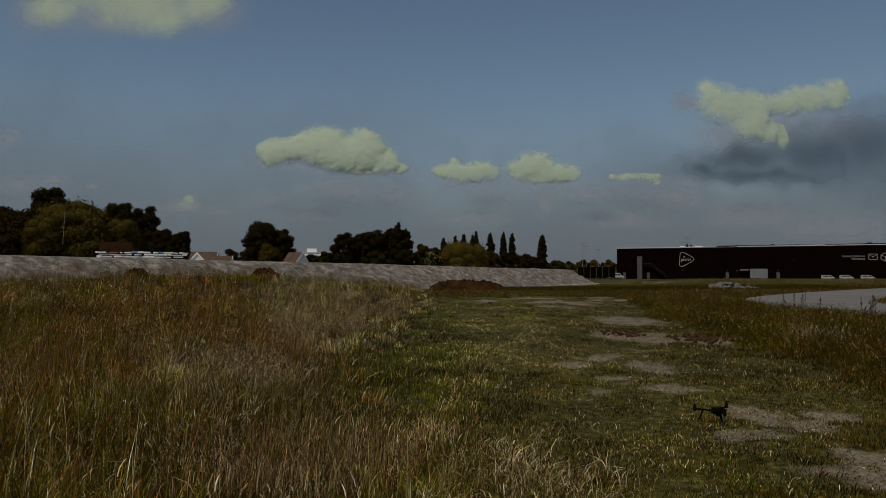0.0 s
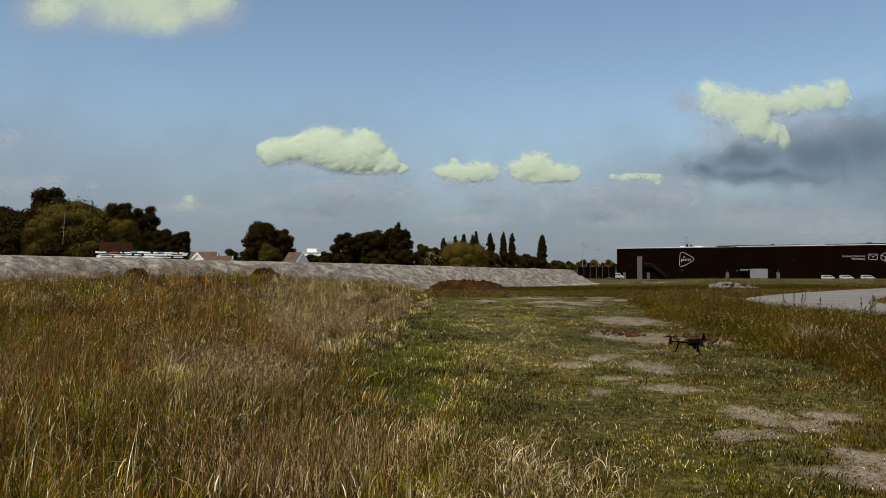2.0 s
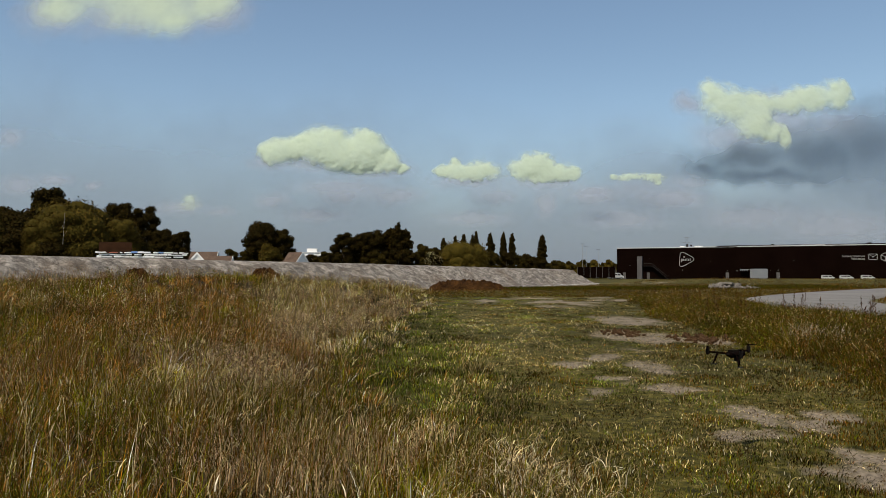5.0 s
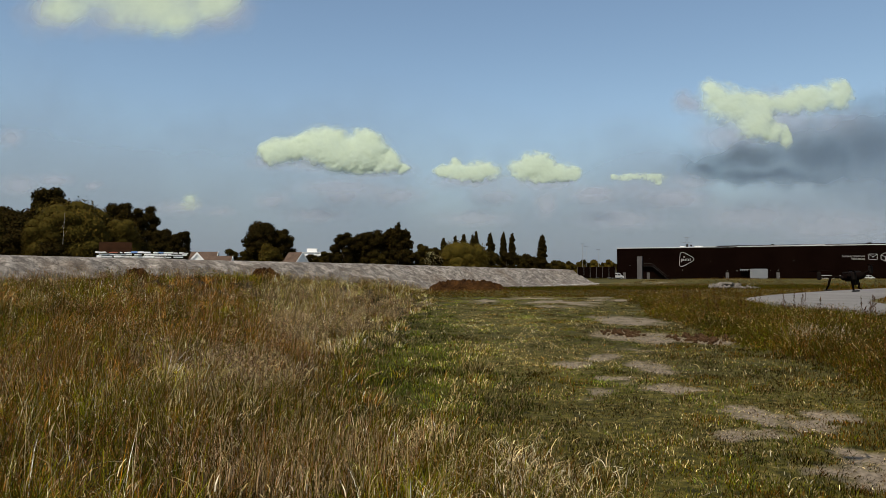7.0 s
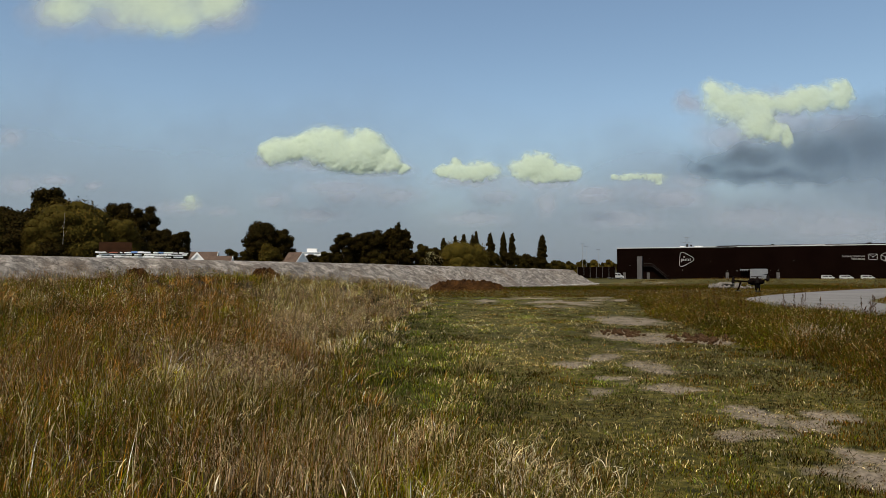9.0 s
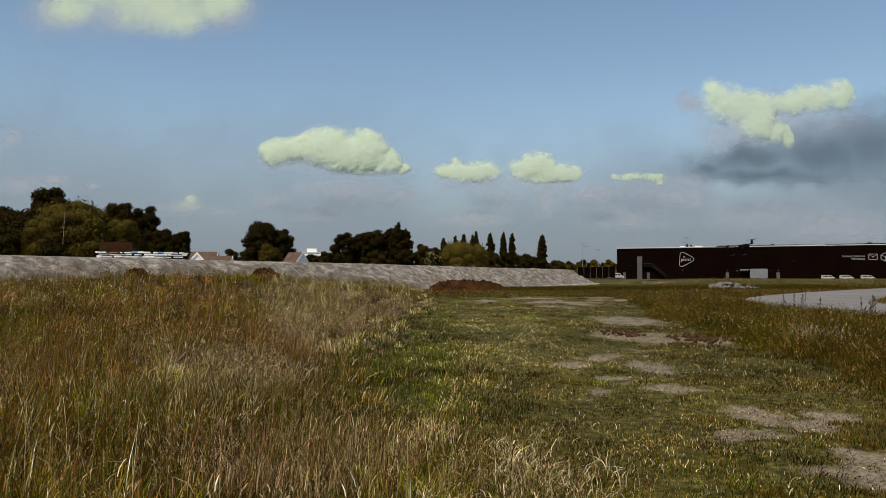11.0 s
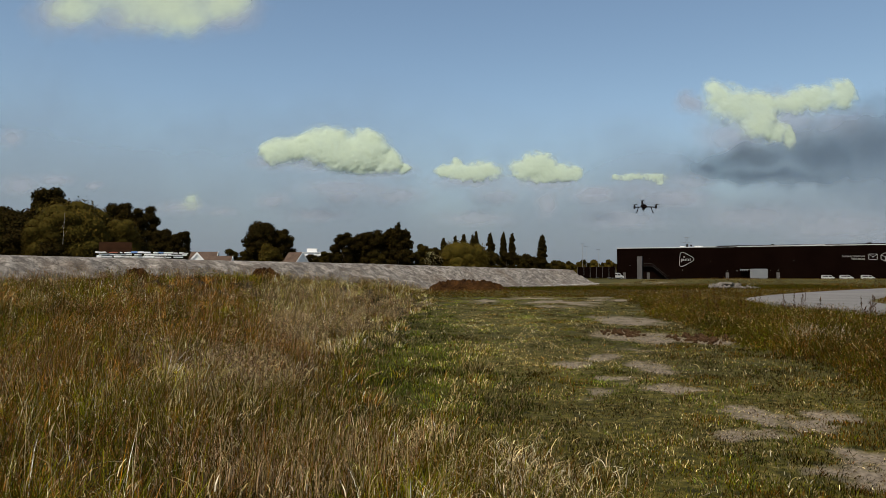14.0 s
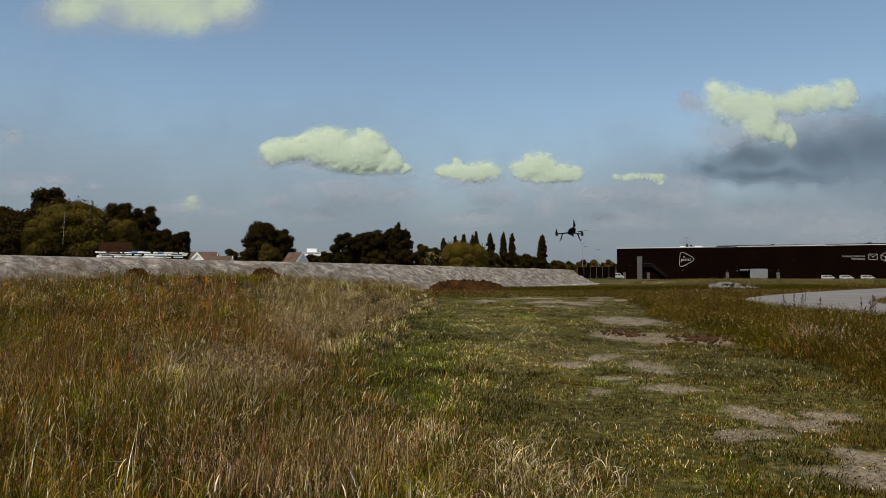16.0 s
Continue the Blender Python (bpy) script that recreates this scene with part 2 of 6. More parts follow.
def box(bm, x0, x1, y0, y1, z0, z1, bevel=0.0):
    r = bmesh.ops.create_cube(bm, size=1.0)
    vs = r["verts"]
    for v in vs:
        v.co = Vector((x0 + (v.co.x + 0.5) * (x1 - x0), y0 + (v.co.y + 0.5) * (y1 - y0), z0 + (v.co.z + 0.5) * (z1 - z0)))
    if bevel:
        es = list({e for v in vs for e in v.link_edges})
        bmesh.ops.bevel(bm, geom=es, offset=bevel, segments=2, affect="EDGES", profile=0.6)
    return bm


def boxed(*a, bevel=0.0):
    return box(bmesh.new(), *a, bevel=bevel)


def tube(bm, pts, radii, sides=8):
    """A round rod through points, with caps."""
    rings = []
    for i, p in enumerate(pts):
        a = Vector(pts[max(i - 1, 0)])
        b = Vector(pts[min(i + 1, len(pts) - 1)])
        q = (b - a).to_track_quat("Z", "Y")
        rings.append([bm.verts.new(Vector(p) + q @ Vector((radii[i] * math.cos(2 * math.pi * k / sides),
                                                           radii[i] * math.sin(2 * math.pi * k / sides), 0))) for k in range(sides)])
    for r0, r1 in zip(rings, rings[1:]):
        for k in range(sides):
            bm.faces.new((r0[k], r0[(k + 1) % sides], r1[(k + 1) % sides], r1[k]))
    bm.faces.new(rings[0][::-1])
    bm.faces.new(rings[-1])
    return bm


def rod(pts, radii, sides=8):
    return tube(bmesh.new(), pts, radii, sides)


def prism(bm, outline, y0, y1):
    """An outline in x and z pushed from y0 to y1."""
    a = [bm.verts.new((x, y0, z)) for x, z in outline]
    b = [bm.verts.new((x, y1, z)) for x, z in outline]
    bm.faces.new(a)
    bm.faces.new(b[::-1])
    n = len(a)
    for i in range(n):
        bm.faces.new((a[(i + 1) % n], a[i], b[i], b[(i + 1) % n]))
    return bm


def ease(x, a, b):
    t = np.clip((np.asarray(x, float) - a) / (b - a), 0, 1)
    return t * t * (3 - 2 * t)


LATTICE = rng.random((256, 256))


def value_noise(x, y):
    x, y = np.asarray(x, float), np.asarray(y, float)
    i, j = np.floor(x).astype(int), np.floor(y).astype(int)
    fx, fy = x - i, y - j
    fx, fy = fx * fx * (3 - 2 * fx), fy * fy * (3 - 2 * fy)
    g = lambda a, b: LATTICE[a & 255, b & 255]
    return (g(i, j) * (1 - fx) + g(i + 1, j) * fx) * (1 - fy) + (g(i, j + 1) * (1 - fx) + g(i + 1, j + 1) * fx) * fy


def fbm(x, y, octaves=4):
    s, a, tot = 0.0, 1.0, 0.0
    for k in range(octaves):
        s = s + a * value_noise(np.asarray(x) * 2 ** k + 17.3 * k, np.asarray(y) * 2 ** k + 5.1 * k)
        tot += a
        a *= 0.5
    return s / tot


# ---- the lie of the land ----
# worn bare patches: centre x, y, half widths
BARE = ((3.45, 5.5, 0.5, 0.42), (3.7, 5.1, 0.45, 0.4), (3.35, 5.95, 0.55, 0.33), (3.8, 5.75, 0.4, 0.35), (3.2, 8.1, 0.4, 0.4), (2.5, 10.6, 0.25, 0.3), (2.2, 12.6, 0.3, 0.6), (2.9, 13.6, 0.3, 0.6), (3.45, 7.5, 0.38, 0.42), (2.95, 6.8, 0.34, 0.3), (3.6, 7.0, 0.2, 0.22), (3.05, 9.7, 0.42, 0.5), (1.95, 9.3, 0.3, 0.35), (3.4, 12.0, 0.35, 0.9),
        (4.6, 17.8, 0.9, 2.0), (5.8, 24.0, 1.1, 2.6), (5.0, 40.0, 3.6, 7.5), (9.5, 41.0, 2.2, 5.5), (28.0, 101.0, 6.0, 3.0),
        (4.2, 8.0, 0.35, 0.5), (5.9, 16.6, 0.7, 1.0), (3.6, 14.6, 0.25, 0.5), (16.0, 92.0, 6.0, 4.0), (36.0, 84.0, 2.6, 1.6))


def tall_grass(x, y):
    """How far the tall unmown grass covers the place, 0 to 1."""
    edge = np.interp(y, [3, 4.2, 5.4, 7, 9, 14, 26, 36, 48, 60], [1.6, 1.1, 0.35, -0.7, -1.3, -1.5, -1.2, -0.8, -0.8, -1.5])
    return ease(edge - x + 1.6 * (fbm(x * 0.8, y * 0.5) - 0.5), -1.1, 0.9) * (1 - ease(y, 60, 75))


def hollow(x, y):
    """Where the tall grass has been flattened, 0 in the middle."""
    return 0.25 + 0.75 * ease(np.hypot((x + 2.85) / 0.6, (y - 5.3) / 0.7), 0.6, 1.2)


def tall_height(x, y):
    """The tall grass thins to low tufts towards the meadow."""
    edge = np.interp(y, [3, 4.2, 5.4, 7, 9, 14, 26, 36, 48, 60], [1.6, 1.1, 0.35, -0.7, -1.3, -1.5, -1.2, -0.8, -0.8, -1.5])
    return ease(edge - x + 1.6 * (fbm(x * 0.8, y * 0.5) - 0.5), -1.2, 2.6)


def weeds(x, y):
    """How far the bank of weeds beside the road covers the place, 0 to 1."""
    near = np.interp(y, [5, 9, 12.5, 17, 25, 34, 42], [8.0, 5.6, 6.2, 6.6, 7.4, 9.2, 10.6])
    far = np.interp(y, [5, 30, 38, 46], [14.0, 13.6, 14.8, 13.2])
    return ease(x - near + 0.9 * (fbm(x * 0.9 + 40, y * 0.6) - 0.5), -0.3, 0.6) * ease(far - x, 0, 0.8) * (1 - ease(y, 40, 47))


def bare(x, y):
    b = np.zeros_like(np.asarray(x, float))
    wx, wy = x + 0.9 * (fbm(x * 2.2, y * 1.6) - 0.5), y + 1.3 * (fbm(x * 2.0 + 9, y * 1.5) - 0.5)
    for cx, cy, rx, ry in BARE:
        rx, ry = 1.12 * rx, 1.12 * ry
        b = np.maximum(b, 1 - ease(np.hypot((wx - cx) / rx, (wy - cy) / ry), 0.55, 1.25))
    streak = ease(fbm(x * 0.8 + 3, y * 0.5 + 50, 4), 0.40, 0.60)
    b = b * (1 - ease(y, 24, 30) * (1 - streak))
    return b * (0.62 + 0.38 * ease(fbm(x * 3.4 + 5, y * 2.2 + 8, 4), 0.36, 0.56))


def land(x, y):
    """Height of the ground."""
    x, y = np.asarray(x, float), np.asarray(y, float)
    z = 0.05 * (fbm(x * 0.5, y * 0.5) - 0.5) + 0.014 * (fbm(x * 2.5, y * 2.5, 3) - 0.5) * (1 - ease(y, 30, 60))
    z = z + 0.5 * ease(y, 24, 44) * (1 - ease(y, 50, 60)) * ease(-x, -0.5, 4)
    z = z + 0.72 * ease(-x, 3, 15) * ease(y, 8, 22) * (1 - ease(y, 60, 90))
    z = z + 0.06 * weeds(x, y) - 0.03 * bare(x, y) * (1 - ease(y, 28, 40))
    z = z + 0.72 * np.exp(-((y - 112 + 0.12 * x) / 9) ** 2) * ease(x, 18, 40)
    z = z - 0.6 * ease(y, 130, 190) * (1 - ease(y, 420, 700))
    z = z - 0.10 * ease(y, 60, 80) * (1 - ease(y, 80, 95))
    return z


def spaced(bounds, steps):
    out = [bounds[0]]
    for a, b, s in zip(bounds, bounds[1:], steps):
        n = max(1, int(round((b - a) / s)))
        out += list(a + (b - a) * (np.arange(n) + 1) / n)
    return np.array(out)


xs = spaced([-3000, -600, -150, -40, -12, 14, 40, 150, 600, 3000], [400, 50, 5, 0.8, 0.17, 0.8, 5, 50, 400])
ys = spaced([-1500, -100, -8, 3, 12, 30, 60, 140, 400, 4500], [200, 10, 1.0, 0.12, 0.25, 0.6, 2, 20, 400])
gx, gy = np.meshgrid(xs, ys)
gz = land(gx, gy)
nx, ny = len(xs), len(ys)
ix, iy = np.meshgrid(np.arange(nx - 1), np.arange(ny - 1))
q0 = (iy * nx + ix).ravel()
quads = np.stack([q0, q0 + 1, q0 + nx + 1, q0 + nx], 1)
ground = part_mesh("ground", np.stack([gx.ravel(), gy.ravel(), gz.ravel()], 1), quads.ravel(), np.full(len(quads), 4), M_GROUND)
wear = ground.data.attributes.new("bare", "FLOAT", "POINT")
wear.data.foreach_set("value", bare(gx, gy).ravel().astype(np.float32))
# how far litter and painted-in shade cover the ground under grass and weeds
shaded_litter = ground.data.attributes.new("shaded_litter", "FLOAT", "POINT")
shaded_litter.data.foreach_set("value", np.clip(tall_grass(gx, gy) + weeds(gx, gy), 0, 1).ravel().astype(np.float32))
ground.data.polygons.foreach_set("use_smooth", [True] * len(quads))
tagged(ground, "rough field of turf with worn patches of bare sandy soil", "ground", kind="structure")


# ---- road ----
def build_road():
    left = [(13.0, -60), (13.4, 5), (14.0, 18), (14.3, 30), (14.9, 35.5), (16.4, 40), (19.6, 45.5), (27.3, 55), (43.5, 72), (70, 98), (120, 146)]
    right = [(20.0, -60), (19.6, 5), (19.2, 18), (19.3, 28), (20.0, 33), (21.9, 38), (24.4, 42), (30.0, 48.5), (46.5, 66), (73, 93), (123, 141)]
    bm = bmesh.new()

    def smooth(p, n=6):
        out = []
        for i in range(len(p) - 1):
            a, b, c, d = (Vector(p[max(0, min(len(p) - 1, i + k))]) for k in (-1, 0, 1, 2))
            for k in range(n):
                t = k / n
                out.append(0.5 * (2 * b + (c - a) * t + (2 * a - 5 * b + 4 * c - d) * t * t + (3 * b - a - 3 * c + d) * t ** 3))
        return out + [Vector(p[-1])]
    l, r = smooth(left), smooth(right)
    n = 8
    rows = []
    for a, b in zip(l, r):
        row = []
        for k in range(n + 1):
            p = a.lerp(b, k / n)
            z = 0.10 + float(land(p.x, p.y)) * 0.4 + 0.03 * math.sin(math.pi * k / n)
            row.append(bm.verts.new((p.x, p.y, z)))
        e0, e1 = row[0].co, row[-1].co
        row = [bm.verts.new((e0.x - 0.3, e0.y, e0.z - 0.3))] + row + [bm.verts.new((e1.x + 0.3, e1.y, e1.z - 0.3))]
        rows.append(row)
    for r0, r1 in zip(rows, rows[1:]):
        for k in range(len(r0) - 1):
            bm.faces.new((r0[k], r0[k + 1], r1[k + 1], r1[k]))
    ob = part("road", bm, M_ROAD, smooth=True)
    tagged(ob, "pale dusty concrete road bending through the field", "road", kind="structure")


build_road()


# ---- sand embankment and heaps ----
def build_embankment():
    """A straight bank of grey sand: foot line from (-60, -25) to (22.6, 103)."""
    a, b = Vector((-70.0, -40.5)), Vector((23.0, 104.0))
    d = (b - a).normalized()
    side = Vector((-d.y, d.x))
    length = (b - a).length
    ns, nc = 1000, 64
    verts, quads_ = [], []
    S, Cc = np.meshgrid(np.linspace(0, length, ns), np.linspace(0, 1, nc), indexing="ij")
    top = 2.45 + 0.22 * (1 - ease(S, length - 110, length - 55)) - 0.35 * ease(S, length - 60, length - 5)
    width = 16.0
    across = Cc * width
    rise = np.minimum(ease(across, -0.6, 4.2), 1 - ease(across, 12, 16.4))
    end = ease(length - S, -0.3, 5.5)
    hgt = top * rise * end
    gully = fbm(S * 0.5 + across * 0.12, across * 0.25, 4) - 0.5
    rough_ = fbm(S * 1.7, across * 1.7, 4) - 0.5
    crust = np.abs(fbm(S * 1.1 - across * 0.9, across * 2.6 + S * 0.4, 4) - 0.5)
    hgt = hgt + (0.80 * gully + 0.55 * rough_ + 0.55 * (0.12 - crust)) * np.minimum(1, hgt) * (1 - 0.93 * ease(across, 2.9, 4.1))
    X = a.x + d.x * S + side.x * across
    Y = a.y + d.y * S + side.y * across
    Z = hgt - 0.06 + 0.02 * rough_
    q = (np.arange(ns - 1)[:, None] * nc + np.arange(nc - 1)[None]).ravel()
    f = np.stack([q, q + nc, q + nc + 1, q + 1], 1)[:, ::-1]
    ob = part_mesh("embankment", np.stack([X.ravel(), Y.ravel(), Z.ravel()], 1), f.ravel(), np.full(len(f), 4), M_SAND)
    ob.data.polygons.foreach_set("use_smooth", [True] * len(f))
    tagged(ob, "long bank of rough grey sand with gullies", "embankment", kind="structure")


build_embankment()


def heap(name, x, y, rx, ry, h, material, label, category, seed, lumps=0.25, flat=1.0):
    n, m = 150, 40
    verts, f = [], []
    rings = np.linspace(0, 1, m)
    for r in rings:
        for k in range(n):
            a = 2 * math.pi * k / n
            ex = 1 + 0.25 * (float(fbm(math.cos(a) * 1.5 + seed, math.sin(a) * 1.5)) - 0.5)
            px, py = rx * r * ex * math.cos(a), ry * r * ex * math.sin(a)
            z = h * (1 - float(ease(r, 0.05 + 0.45 * (1 - 1 / (1 + flat)), 1.0)))
            z += lumps * h * (1.3 * float(fbm(px * 2.6 + seed, py * 2.6, 4)) - 0.65 - 0.5 * abs(float(fbm(px * 5 + seed, py * 5, 3)) - 0.5)) * min(1, 3 * (1.02 - r))
            verts.append((px, py, z - 0.08 * r))
    for i in range(m - 1):
        for k in range(n):
            f += [i * n + k, i * n + (k + 1) % n, (i + 1) * n + (k + 1) % n, (i + 1) * n + k][::-1]
    ob = part_mesh(name, np.array(verts), f, np.full(len(f) // 4, 4), material)
    ob.location = (x, y, float(land(x, y)))
    return tagged(ob, label, category)


heap("soil_heap", 2.0, 66.5, 4.4, 2.2, 0.80, M_SOIL, "long heap of dark brown soil at the foot of the bank", "soil heap", 3, 0.8, 20.0)
heap("soil_heap", -10.9, 45.0, 1.4, 1.0, 0.72, M_SOIL, "small heap of brown soil behind tall grass", "soil heap", 11, 0.8, 0.9)
heap("soil_heap", -15.8, 38.0, 0.9, 0.7, 0.62, M_SOIL, "low brown soil heap overgrown by grass", "soil heap", 23, 0.8, 0.9)
def clods(x, y, rx, ry, n, seed, label):
    """Turned-up lumps of soil."""
    r = random.Random(seed)
    t = thing("clod_patch", pose(x, y, float(land(x, y))), label, "soil clods")
    shapes = []
    for k in range(6):
        bm = bmesh.new()
        bmesh.ops.create_icosphere(bm, subdivisions=1, radius=1.0)
        for v in bm.verts:
            v.co *= r.uniform(0.6, 1.25)
        shapes.append(part("clod", bm, M_CLOD, t))
    for k in range(n):
        ob = shapes[k] if k < 6 else new("clod", shapes[k % 6].data)
        ob.parent = t
        a, d = r.uniform(0, 6.28), r.random() ** 0.6
        size = r.uniform(0.025, 0.085) * (1.15 - 0.5 * d)
        px, py = rx * d * math.cos(a), ry * d * math.sin(a)
        ob.matrix_basis = Matrix.LocRotScale((px, py, float(land(x + px, y + py) - land(x, y)) + size * 0.35), Euler((r.uniform(0, 6), r.uniform(0, 6), r.uniform(0, 6))), (size * 1.5, size, size * 0.8))


clods(5.95, 16.9, 0.75, 1.3, 90, 31, "freshly dug reddish brown clods on worn turf")
clods(4.5, 18.6, 0.6, 1.0, 55, 37, "dug dark clods beside bare soil")


def build_rubble():
    t = thing("rubble_pile", pose(28.8, 75, float(land(28.8, 75)) - 0.05), "pile of broken pale concrete slabs and rubble", "rubble pile")
    r = random.Random(5)
    for i in range(56):
        k = abs(r.gauss(0, 0.5))
        x, y = r.gauss(0, 1.25) + 0.4, r.gauss(0, 0.5)
        h = max(0.05, 0.62 - 0.22 * math.hypot(x, y * 1.8))
        s = r.uniform(0.12, 0.42)
        bm = boxed(-s, s, -s * r.uniform(0.5, 0.9), s * 0.7, -s * 0.3, s * r.uniform(0.15, 0.4), bevel=0.03)
        for v in bm.verts:
            v.co += Vector((r.uniform(-1, 1), r.uniform(-1, 1), r.uniform(-1, 1))) * 0.09 * s
        ob = part("slab", bm, M_RUBBLE, t)
        ob.matrix_basis = pose(x, y, r.uniform(0.1, 1) * h + 0.08, r.uniform(-35, 35), r.uniform(-35, 35), r.uniform(0, 360))


build_rubble()


def stone_row():
    """Pale stones and lumps of concrete strewn along the foot of the bank."""
    r = random.Random(77)
    t = thing("stone_row", pose(15.0, 90.0, float(land(15.0, 90.0))), "pale stones strewn along the foot of the sand bank", "stones")
    shapes = []
    for k in range(5):
        bm = bmesh.new()
        bmesh.ops.create_icosphere(bm, subdivisions=1, radius=1.0)
        for v in bm.verts:
            v.co *= r.uniform(0.65, 1.2)
        shapes.append(part("stone", bm, M_STONE, t))
    for k in range(110):
        ob = shapes[k] if k < 5 else new("stone", shapes[k % 5].data)
        ob.parent = t
        s = r.random()
        px, py = 7.6 + 13.0 * s + r.gauss(0, 0.25), 78.2 + 21.0 * s + r.gauss(0, 0.3)
        size = r.uniform(0.05, 0.2)
        ob.matrix_basis = Matrix.LocRotScale((px - 15.0, py - 90.0, float(land(px, py) - land(15.0, 90.0)) + size * 0.4), Euler((0, 0, r.uniform(0, 6))), (size * r.uniform(1.2, 2.6), size, size * 0.7))


stone_row()


# ---- trees ----
def ball():
    bm = bmesh.new()
    bmesh.ops.create_icosphere(bm, subdivisions=2, radius=1.0)
    v = np.array([tuple(p.co) for p in bm.verts])
    f = np.array([[p.index for p in q.verts] for q in bm.faces])
    bm.free()
    return v, f


BALL_V, BALL_F = ball()


def leaves(name, centres, radii, count, size, colour, spread, parent, seed, droop=0.0, fleck=None):
    """A crown of small leaf clumps set on and in a cloud of lobes."""
    g = np.random.default_rng(seed)
    centres, radii = np.array(centres, float), np.array(radii, float)
    vol = radii[:, 0] * radii[:, 2] + radii[:, 1] * radii[:, 2]
    which = g.choice(len(centres), count, p=vol / vol.sum())
    d = g.normal(size=(count, 3))
    d /= np.linalg.norm(d, axis=1)[:, None]
    r = (0.60 + 0.36 * g.random(count)) if droop else (0.70 + 0.38 * g.random(count))
    p = centres[which] + d * radii[which] * r[:, None]
    p[:, 2] -= droop * (g.random(count) ** 2) * radii[which][:, 2]
    p[:, 2] = np.maximum(p[:, 2], 0.25)
    s = size * (0.55 + 0.9 * g.random(count))
    u = g.normal(size=(count, 3)) + (2.6 if droop else 1.3) * d + np.array([0, 0, 0.4])
    u /= np.linalg.norm(u, axis=1)[:, None]
    w = np.cross(u, g.normal(size=(count, 3)))
    w /= np.linalg.norm(w, axis=1)[:, None]
    v = np.cross(u, w)
    stretch = (1 + 1.1 * droop)
    # a bent leaf clump of four corners and a folded middle
    c0, c1 = p + w * s[:, None], p + v * s[:, None] * 0.75
    c2, c3 = p - w * s[:, None] * 0.9, p - v * s[:, None] * 0.75 - np.array([0, 0, 0.4 * droop]) * s[:, None] * stretch
    verts = np.stack([c0, c1 + u * s[:, None] * 0.35, c2, c3], 1).reshape(-1, 3)
    b = np.arange(count)[:, None] * 4
    f = (b + np.array([[0, 1, 2, 3]])).reshape(-1)
    tone = (0.75 + 0.5 * g.random(count))[:, None] * (0.8 + 0.4 * g.random(len(centres)))[which][:, None]
    col = np.array(colour)[None] * tone
    if fleck:
        pale = g.random(count) < 0.3
        col[pale] = np.array(fleck) * tone[pale]
    col[:, 0] *= 1 + spread * (g.random(count) - 0.3)
    col = np.clip(col, 0, 1)
    # the close-grown inside of each lobe
    m, nb = len(centres), len(BALL_V)
    lump = (0.64 if droop else 0.78) * (0.82 + 0.3 * g.random((m, nb, 1)))
    inside = (centres[:, None] + BALL_V[None] * radii[:, None] * lump).reshape(-1, 3)
    inside[:, 2] = np.maximum(inside[:, 2], 0.2)
    fi = (BALL_F[None] + (4 * count + nb * np.arange(m))[:, None, None]).reshape(-1)
    tint = np.concatenate([np.repeat(col, 4, axis=0), np.array(colour)[None] * (0.75 + 0.4 * g.random((m * nb, 1)))])
    return part_mesh(name, np.concatenate([verts, inside]), np.concatenate([f, fi]),
                     np.concatenate([np.full(count, 4), np.full(m * len(BALL_F), 3)]), M_LEAF, parent, tint)


DARK, MID, WILLOW, OLIVE = (0.017, 0.0125, 0.0018), (0.026, 0.020, 0.003), (0.050, 0.038, 0.006), (0.062, 0.047, 0.007)


